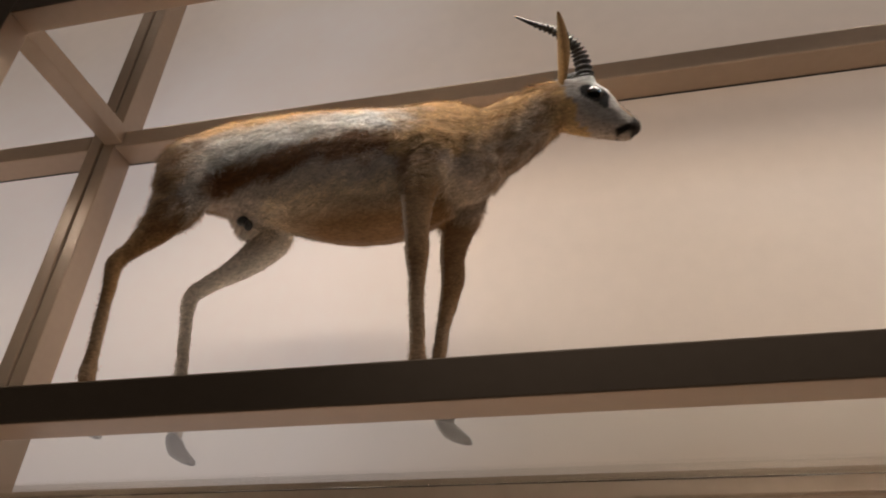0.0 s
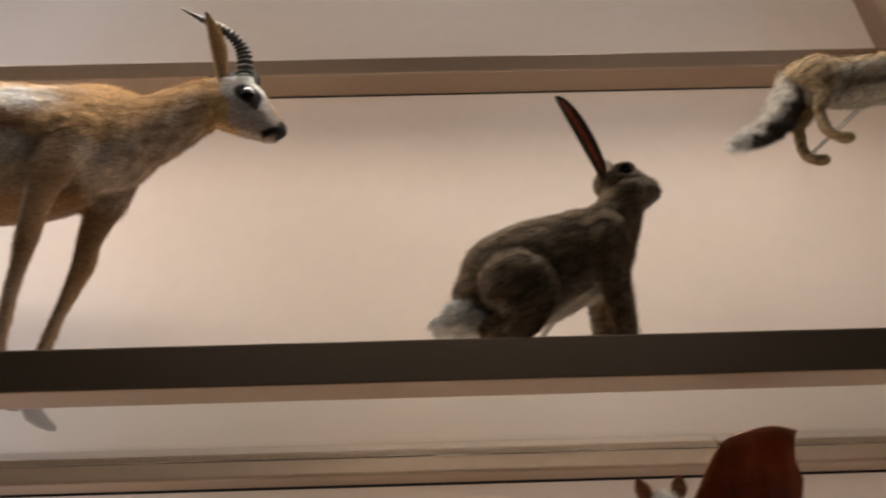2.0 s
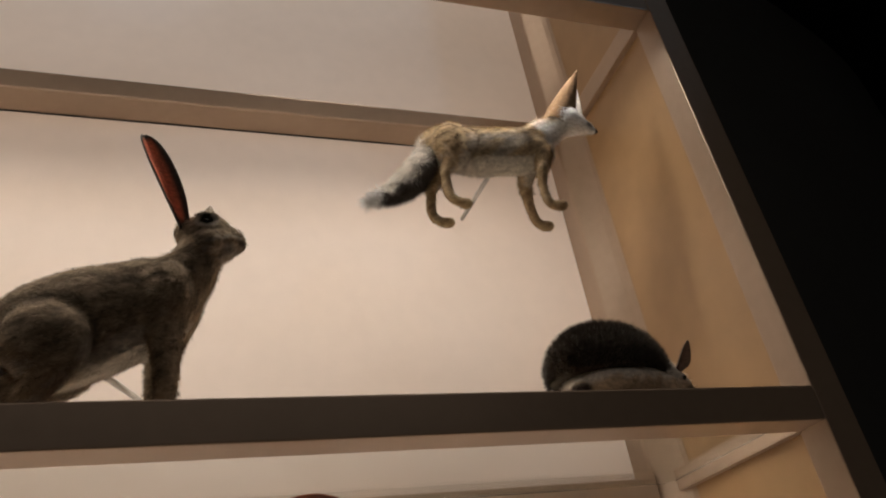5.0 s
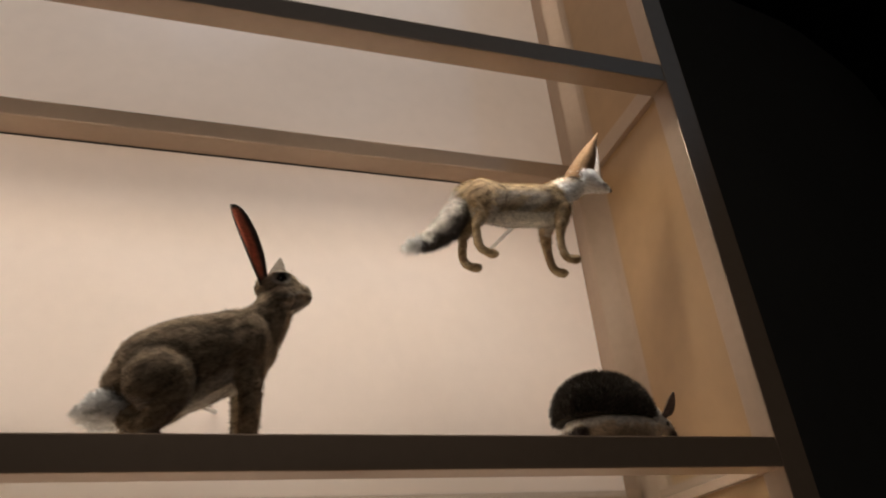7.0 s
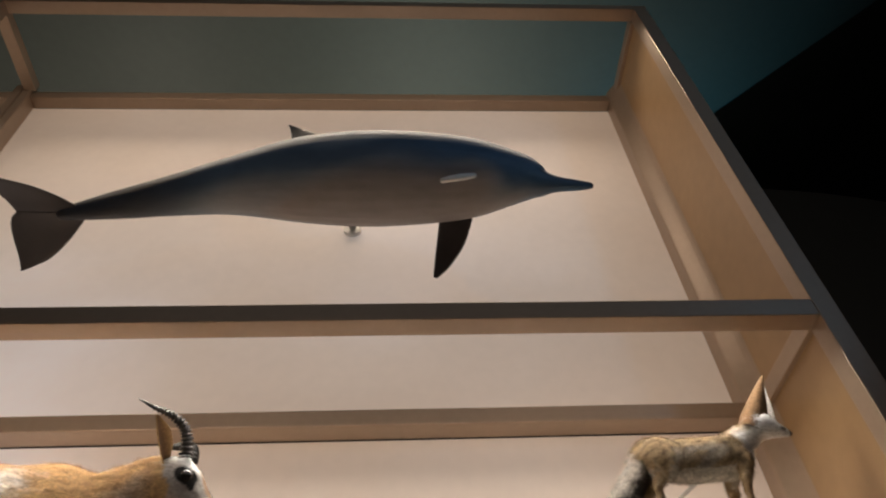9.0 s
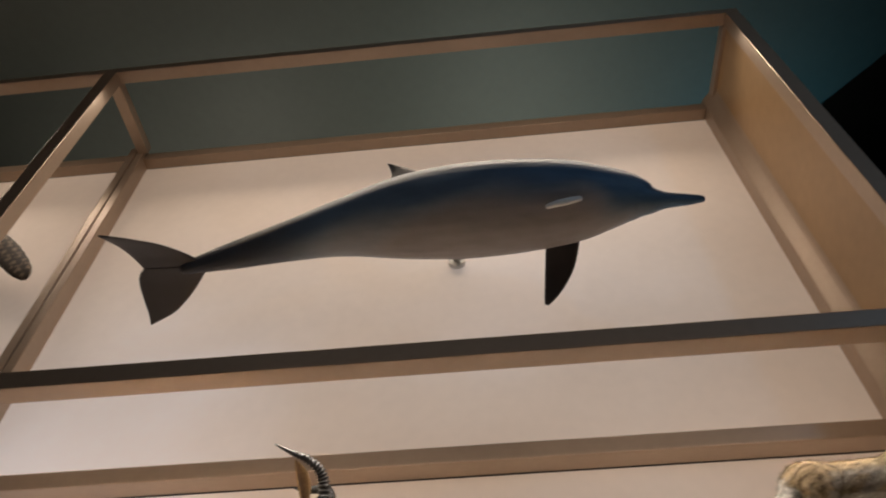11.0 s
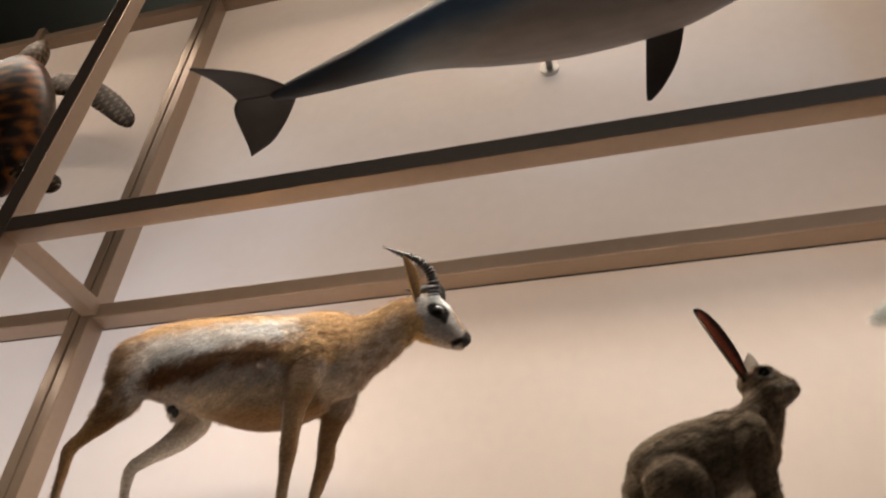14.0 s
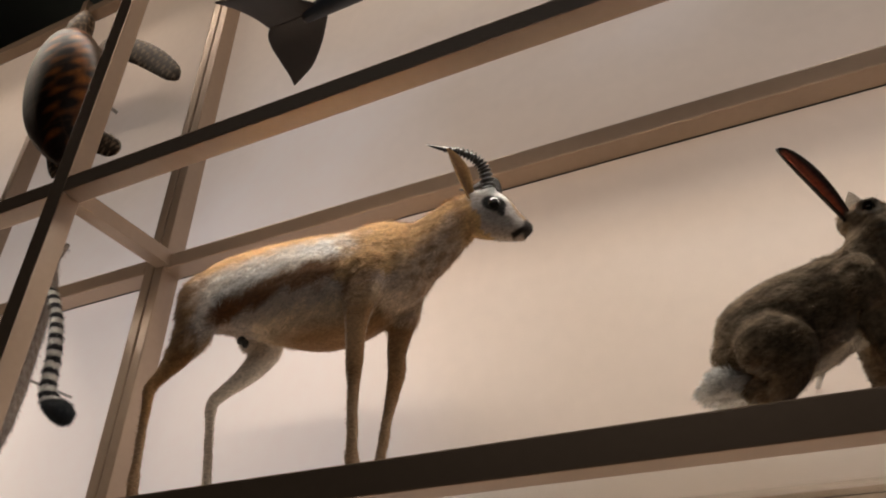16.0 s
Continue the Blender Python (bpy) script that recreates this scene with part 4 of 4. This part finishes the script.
def dolphin():
    bm = bmesh.new()
    limb(bm, [(-2.35, .222, 3.668, .02, .03), (-2.313, .22, 3.674, .025, .036), (-2.15, .22, 3.722, .045, .07), (-1.98, .215, 3.765, .07, .087), (-1.776, .21, 3.815, .105, .118), (-1.52, .20, 3.84, .155, .176),
              (-1.238, .18, 3.822, .174, .194), (-.92, .16, 3.797, .15, .168), (-.74, .142, 3.77, .1, .112), (-.67, .134, 3.742, .072, .078), (-.638, .13, 3.722, .05, .055), (-.59, .12, 3.703, .03, .032),
              (-.52, .112, 3.685, .021, .022), (-.468, .106, 3.674, .013, .013)], 28)

    def colour(p, n):
        x, y, z = p.T
        w = wave(p, 14) * 0.03
        # lighter bluish top and darker flank carry the light from above in their colour
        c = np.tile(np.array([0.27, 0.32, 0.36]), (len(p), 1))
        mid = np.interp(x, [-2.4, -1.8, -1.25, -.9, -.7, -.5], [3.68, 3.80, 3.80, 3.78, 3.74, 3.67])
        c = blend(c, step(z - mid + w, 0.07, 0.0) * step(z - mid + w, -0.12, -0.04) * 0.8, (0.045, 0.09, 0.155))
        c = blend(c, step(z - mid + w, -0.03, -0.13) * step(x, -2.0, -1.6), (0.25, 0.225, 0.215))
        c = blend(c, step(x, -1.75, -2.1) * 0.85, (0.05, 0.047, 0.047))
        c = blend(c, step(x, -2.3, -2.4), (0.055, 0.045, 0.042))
        # blue cast of the hall light painted over the head end
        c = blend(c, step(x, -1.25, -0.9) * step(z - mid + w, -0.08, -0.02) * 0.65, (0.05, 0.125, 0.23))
        lip = np.abs(z - np.interp(x, [-.65, -.60, -.54, -.47], [3.735, 3.712, 3.692, 3.672]))
        c = blend(c, step(lip, 0.006, 0.002) * step(x, -.66, -.64) * 0.8, (0.015, 0.02, 0.03))
        flip = step(y, 0.29, 0.31) * step(x, -1.2, -1.15)
        c = blend(c, flip, (0.035, 0.03, 0.03))
        return c

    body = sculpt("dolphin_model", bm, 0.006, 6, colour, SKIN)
    tagged(body, "grey-blue model dolphin with paler belly, one flipper missing", "dolphin model")
    for name, rows, note in (("fluke", [((-2.385, .235, 3.672), (.115, 0, 0), (0, 0, .012)), ((-2.40, .20, 3.676), (.112, 0, 0), (0, 0, .012)), ((-2.435, .16, 3.682), (.098, 0, 0), (0, 0, .010)), ((-2.485, .11, 3.678), (.074, 0, 0), (0, 0, .008)), ((-2.54, .065, 3.664), (.042, 0, 0), (0, 0, .006)), ((-2.578, .040, 3.655), (.018, 0, 0), (0, 0, .005)), ((-2.592, .031, 3.652), (.005, 0, 0), (0, 0, .004))], "dark tail fluke"),
                             ("fluke", [((-2.38, .21, 3.672), (.12, 0, 0), (0, 0, .012)), ((-2.40, .24, 3.665), (.128, 0, 0), (0, 0, .012)), ((-2.418, .275, 3.65), (.117, 0, 0), (0, 0, .010)), ((-2.437, .32, 3.625), (.092, 0, 0), (0, 0, .008)), ((-2.465, .37, 3.597), (.055, 0, 0), (0, 0, .006)), ((-2.492, .393, 3.583), (.026, 0, 0), (0, 0, .005)), ((-2.513, .407, 3.574), (.005, 0, 0), (0, 0, .004))], "dark tail fluke"),
                             ("dorsal_fin", [((-1.46, .20, 3.99), (.13, 0, .0), (0, .016, 0)), ((-1.475, .197, 4.07), (.12, 0, .0), (0, .013, 0)), ((-1.525, .193, 4.125), (.068, 0, -.004), (0, .010, 0)), ((-1.565, .189, 4.165), (.036, 0, -.006), (0, .007, 0)), ((-1.592, .185, 4.188), (.018, 0, -.006), (0, .005, 0)), ((-1.606, .183, 4.194), (.006, 0, -.004), (0, .004, 0))], "small hooked back fin"),
                             ("flipper", [((-.925, .21, 3.78), (.065, 0, .0), (0, .012, .006)), ((-.94, .28, 3.735), (.062, 0, -.01), (0, .012, .006)), ((-.965, .345, 3.65), (.05, 0, -.02), (0, .009, .005)), ((-1.0, .395, 3.575), (.027, 0, -.015), (0, .006, .004)), ((-1.026, .424, 3.535), (.007, 0, -.004), (0, .004, .003))], "dark hanging flipper")):
        f = bmesh.new()
        blade_wing(f, rows, 24, 8)
        part(name, f, FIN, body, note, smooth=True)
    eyeball(body, (-.71, .072, 3.812), 0.012)
    s = bmesh.new()
    limb(s, [(-1.008, .058, 3.640, .009, .009), (-.975, .053, 3.645, .011, .013), (-.93, .051, 3.653, .011, .014), (-.893, .053, 3.664, .008, .010)], 10)
    part("flipper_socket", s, WHITE, body, "white bare slot where a flipper is missing", smooth=True)
    r = bmesh.new()
    rod(r, (-1.355, .2, 3.945), (-1.355, .55, 3.945), 0.014)
    part("support_rod", r, STEEL, body, "steel rod into the screen", smooth=True)
    d = bmesh.new()
    rod(d, (-1.355, .526, 3.945), (-1.355, .5445, 3.945), 0.036, seg=28)
    part("wall_plate", d, STEEL, body, "round steel fixing plate", smooth=False)


def turtle():
    bm = bmesh.new()
    c, q = Vector((-3.795, .40, 4.01)), Euler((radians(8), radians(-14), 0)).to_quaternion()
    bmesh.ops.create_uvsphere(bm, u_segments=40, v_segments=24, radius=1.0, matrix=Matrix.LocRotScale(c, q, (.215, .12, .43)))
    for v in bm.verts:
        u = (q.inverted() @ (v.co - c))
        if u.z < 0:
            u.x *= 1 - 0.5 * (u.z / .43) ** 2
        v.co = c + q @ u

    def colour(p, n):
        loc = np.array([q.inverted() @ (Vector(v) - c) for v in p])
        cells = np.array([(sx * 0.125, sz) for sx in (-1, 0, 1) for sz in (-.34, -.18, -.02, .14, .30)])
        d = np.sort(np.hypot(loc[:, None, 0] - cells[None, :, 0], (loc[:, None, 2] - cells[None, :, 1])), 1)
        seam = d[:, 1] - d[:, 0]
        # mottling plus a sideways ramp that paints an orange glow on the +x side
        w = wave(loc * [1, 1, 2.2], 26) + 2.2 * loc[:, 0] / 0.2 * 0.4
        col = blend(np.tile(np.array([0.012, 0.006, 0.004]), (len(p), 1)), -0.12 + 0.62 * w, (0.36, 0.12, 0.025))
        col = blend(col, step(seam, 0.010, 0.003) * 0.3, (0.10, 0.045, 0.02))
        return blend(col, step(np.abs(loc[:, 0]) / .215 + 0.2 * np.abs(loc[:, 2]) / .43, 0.88, 0.99), (0.09, 0.065, 0.05))

    body = sculpt("sea_turtle_mount", bm, 0.008, 2, colour, SHELL)
    tagged(body, "mounted sea turtle with glossy brown shell, fixed to the screen", "stuffed turtle")

    def mottled(p, n):
        a, b = wave(p, 110), wave(p, 260, 3)
        return blend(np.tile(np.array([0.04, 0.026, 0.017]), (len(p), 1)), step(a + b * 0.6, 0.1, 0.6), (0.24, 0.17, 0.11))

    h = bmesh.new()
    limb(h, [(-3.885, .40, 4.38, .06, .07), (-3.87, .39, 4.46, .06, .065), (-3.855, .385, 4.53, .05, .055), (-3.85, .38, 4.575, .03, .03)], 16)
    o = sculpt("head", h, 0.008, 3, mottled, SKIN)
    o.parent = body
    for rows in ([((-3.70, .42, 4.28), (.02, 0, .07), (0, .02, 0)), ((-3.52, .44, 4.22), (.02, 0, .065), (0, .016, 0)), ((-3.38, .47, 4.12), (.03, 0, .055), (0, .012, 0)), ((-3.26, .49, 4.0), (.03, 0, .035), (0, .009, 0)), ((-3.22, .50, 3.95), (.01, 0, .012), (0, .005, 0))],
                 [((-3.98, .46, 4.28), (.06, 0, .02), (0, .02, 0)), ((-4.0, .49, 4.16), (.06, 0, .02), (0, .016, 0)), ((-4.0, .51, 4.02), (.05, 0, .02), (0, .012, 0)), ((-3.98, .52, 3.92), (.03, 0, .01), (0, .009, 0))],
                 [((-3.66, .42, 3.74), (.03, 0, .045), (0, .016, 0)), ((-3.52, .44, 3.66), (.03, 0, .045), (0, .013, 0)), ((-3.42, .45, 3.59), (.025, 0, .035), (0, .01, 0)), ((-3.385, .45, 3.56), (.01, 0, .012), (0, .005, 0))],
                 [((-3.80, .44, 3.72), (.03, 0, .02), (0, .016, 0)), ((-3.78, .46, 3.64), (.03, 0, .02), (0, .013, 0)), ((-3.76, .47, 3.58), (.02, 0, .01), (0, .01, 0))]):
        f = bmesh.new()
        blade_wing(f, rows)
        o = sculpt("flipper", f, 0.006, 2, mottled, SKIN)
        o.parent = body
        tagged(o, label="mottled brown flipper")
    r = bmesh.new()
    rod(r, (-3.66, .40, 4.0), (-3.66, .582, 4.0), 0.008)
    part("support_rod", r, STEEL, body, "steel rod", smooth=True)
    settle(body, Matrix(((1.06, 0, 0, -3.215 + 1.06 * 3.21), (0, 1, 0, -0.035), (0, 0, 1.04, 3.505 - 1.04 * 3.496), (0, 0, 0, 1))))


def lemur():
    bm = bmesh.new()
    limb(bm, [(-3.435, .30, 2.98, .03), (-3.43, .30, 2.90, .048), (-3.425, .30, 2.75, .055), (-3.42, .30, 2.55, .056), (-3.415, .30, 2.38, .05), (-3.42, .30, 2.28, .034)], 14)
    limb(bm, [(-3.44, .29, 2.26, .035), (-3.445, .27, 2.21, .034), (-3.45, .25, 2.175, .018)], 12)
    limb(bm, [(-3.43, .30, 2.95, .02), (-3.42, .32, 3.02, .014), (-3.41, .33, 3.06, .012)], 10)
    def grey(p, n):
        return blend(np.tile(np.array([0.42, 0.38, 0.34]), (len(p), 1)), 0.3 + wave(p, 120), (0.30, 0.25, 0.22))

    body = sculpt("lemur_mount", bm, 0.006, 3, grey, FUR, hairs=9000, length=0.018, lift=0.5, flow=(0, 0, -1))
    tagged(body, "stuffed ring-tailed lemur hanging behind the cabinet post", "stuffed lemur")
    t = bmesh.new()
    limb(t, [(-3.41, .31, 2.86, .015), (-3.36, .305, 2.83, .015), (-3.305, .30, 2.75, .016), (-3.262, .30, 2.65, .019), (-3.24, .30, 2.56, .021), (-3.225, .30, 2.47, .022), (-3.19, .30, 2.41, .026), (-3.125, .30, 2.365, .032), (-3.10, .30, 2.345, .022)], 14)

    def ringed(p, n):
        s = -p[:, 2]
        band = step(np.sin((p[:, 2] - 2.42) * 2 * math.pi / 0.042), -0.25, 0.25)
        c = blend(np.tile(np.array([0.72, 0.71, 0.68]), (len(p), 1)), band, (0.03, 0.03, 0.035))
        return blend(c, step(p[:, 2], 2.415, 2.40), (0.025, 0.03, 0.035))

    tail = sculpt("tail", t, 0.0045, 3, ringed, FUR, hairs=12000, length=0.013, lift=0.5, flow=(0.1, 0, -1))
    tail.parent = body
    tagged(tail, label="black and white ringed hanging tail")
    r = bmesh.new()
    rod(r, (-3.43, .3, 2.55), (-3.43, .548, 2.55), 0.005)
    part("support_rod", r, STEEL, body, "thin steel rod", smooth=True)
    settle(body, Matrix.Translation((0.015, 0, -0.012)))


def bat():
    bm = bmesh.new()
    limb(bm, [(-1.068, .14, 1.60, .02, .03), (-1.066, .14, 1.66, .035, .04), (-1.064, .138, 1.72, .034, .036), (-1.062, .135, 1.765, .025, .027)], 14)
    limb(bm, [(-1.062, .135, 1.785, .022, .025), (-1.064, .118, 1.782, .02, .022), (-1.066, .098, 1.772, .012, .013)], 12)

    def white(p, n):
        c = np.tile(np.array([0.86, 0.82, 0.78]), (len(p), 1))
        return blend(c, step(p[:, 1], 0.094, 0.088) * 0.8, (0.30, 0.16, 0.13))

    body = sculpt("bat_mount", bm, 0.0035, 3, white, FUR, hairs=9000, length=0.010, width=0.0006, lift=0.5, flow=(0, 0, -1))
    tagged(body, "stuffed white-furred bat with spread red-brown wings", "stuffed bat")
    ear(body, (-1.082, .135, 1.795), (-1.094, .13, 1.826), 0.011, (-0.2, -1, 0), (0.42, 0.16, 0.08), (0.5, 0.22, 0.14))
    ear(body, (-1.044, .135, 1.797), (-1.033, .13, 1.83), 0.011, (0.2, -1, 0), (0.42, 0.16, 0.08), (0.5, 0.22, 0.14))
    eyeball(body, (-1.078, .105, 1.786), 0.0035)
    eyeball(body, (-1.054, .105, 1.787), 0.0035)
    membrane = material("wing_membrane", (0.30, 0.085, 0.03), 0.45, vary=0.4, scale=25, bump=0.4, bump_scale=300)
    for sx, lead, tip_low in ((-1, [(0.012, .14, 1.745), (0.05, .135, 1.762), (0.098, .13, 1.782), (0.145, .13, 1.772), (0.185, .132, 1.75), (0.205, .135, 1.722)], 1.67),
                              (1, [(0.012, .14, 1.745), (0.05, .135, 1.80), (0.095, .128, 1.866), (0.135, .128, 1.884), (0.175, .13, 1.892), (0.209, .133, 1.886)], 1.80)):
        w = bmesh.new()
        st = spline(lead, 6)
        rows = []
        for i, (dx, y, z) in enumerate(st):
            u = i / (len(st) - 1)
            scallop = 0.02 * abs(math.sin(u * math.pi * 3.5))
            bx, bz = 0.02 + (dx - 0.012) * 0.92, 1.61 + (tip_low - 1.61) * u ** 1.3 + scallop
            row = []
            for k in range(9):
                v = k / 8
                bow = -0.016 * math.sin(v * math.pi) * (0.4 + 0.6 * abs(math.sin(u * math.pi * 3.5)))
                row.append(w.verts.new((-1.064 + sx * (dx * (1 - v) + bx * v), y - bow * 0.9, z * (1 - v) + bz * v)))
            rows.append(row)
        for ra, rb in zip(rows, rows[1:]):
            for k in range(8):
                w.faces.new((ra[k], ra[k + 1], rb[k + 1], rb[k]) if sx > 0 else (ra[k], rb[k], rb[k + 1], ra[k + 1]))
        bmesh.ops.solidify(w, geom=w.faces[:], thickness=0.0014)
        bones = [bmesh.new() for k in range(5)]
        limb(bones[0], [(-1.064 + sx * dx, y, z, 0.0042 - 0.003 * i / 5) for i, (dx, y, z) in enumerate(lead)], 8, 4)
        wrist = Vector((-1.064 + sx * lead[2][0], lead[2][1], lead[2][2]))
        for k, f in enumerate((0.42, 0.62, 0.84)):
            foot = rows[int(f * (len(rows) - 1))][8].co
            limb(bones[k + 1], [(*wrist, 0.0028), (*wrist.lerp(foot, 0.5) + Vector((0, 0.012, 0)), 0.0022), (*foot, 0.001)], 6, 4)
        rod(bones[4], wrist, wrist + Vector((-0.012, -0.008, 0.012)), 0.002, 0.0004, 6)
        wing = part("wing", w, membrane, body, "red-brown leathery wing", smooth=True)
        for b, name in zip(bones, ("arm_bone", "finger_bone", "finger_bone", "finger_bone", "thumb_claw")):
            part(name, b, membrane, wing, smooth=True)
    r = bmesh.new()
    rod(r, (-1.066, .16, 1.68), (-1.066, .568, 1.68), 0.004)
    part("support_rod", r, STEEL, body, "thin steel rod", smooth=True)
    settle(body, Matrix.Translation((0.058, -0.02, -0.022)))


def pale_cat():
    bm = bmesh.new()
    limb(bm, [(-1.62, .27, 1.62, .05), (-1.56, .26, 1.68, .055), (-1.51, .25, 1.728, .045)], 14)
    limb(bm, [(-1.525, .25, 1.742, .036, .034), (-1.495, .248, 1.738, .034, .032), (-1.465, .245, 1.722, .02, .02)], 14)
    limb(bm, [(-1.60, .27, 1.60, .045), (-1.66, .27, 1.45, .06), (-1.68, .27, 1.30, .06), (-1.66, .27, 1.14, .05), (-1.62, .27, 1.0, .04)], 14)
    c = lambda p, n: blend(np.tile(np.array([0.62, 0.57, 0.48]), (len(p), 1)), wave(p, 150) * 0.5, (0.4, 0.33, 0.24))
    body = sculpt("pale_mammal_mount", bm, 0.005, 3, c, FUR, hairs=12000, length=0.012, lift=0.4, flow=(-1, 0, -0.3))
    tagged(body, "stuffed cream-coloured small mammal with black-tipped ears", "stuffed mammal")
    ear(body, (-1.505, .228, 1.762), (-1.494, .222, 1.792), 0.014, (0.5, -0.8, 0), (0.05, 0.045, 0.04), (0.7, 0.66, 0.6))
    settle_at = Matrix.Translation((0.075, 0, -0.017))
    ear(body, (-1.505, .272, 1.762), (-1.494, .28, 1.792), 0.014, (0.5, 0.8, 0), (0.05, 0.045, 0.04), (0.7, 0.66, 0.6))
    settle(body, settle_at)


gazelle()
hare()
fennec()
hedgehog()
dolphin()
turtle()
lemur()
bat()
pale_cat()
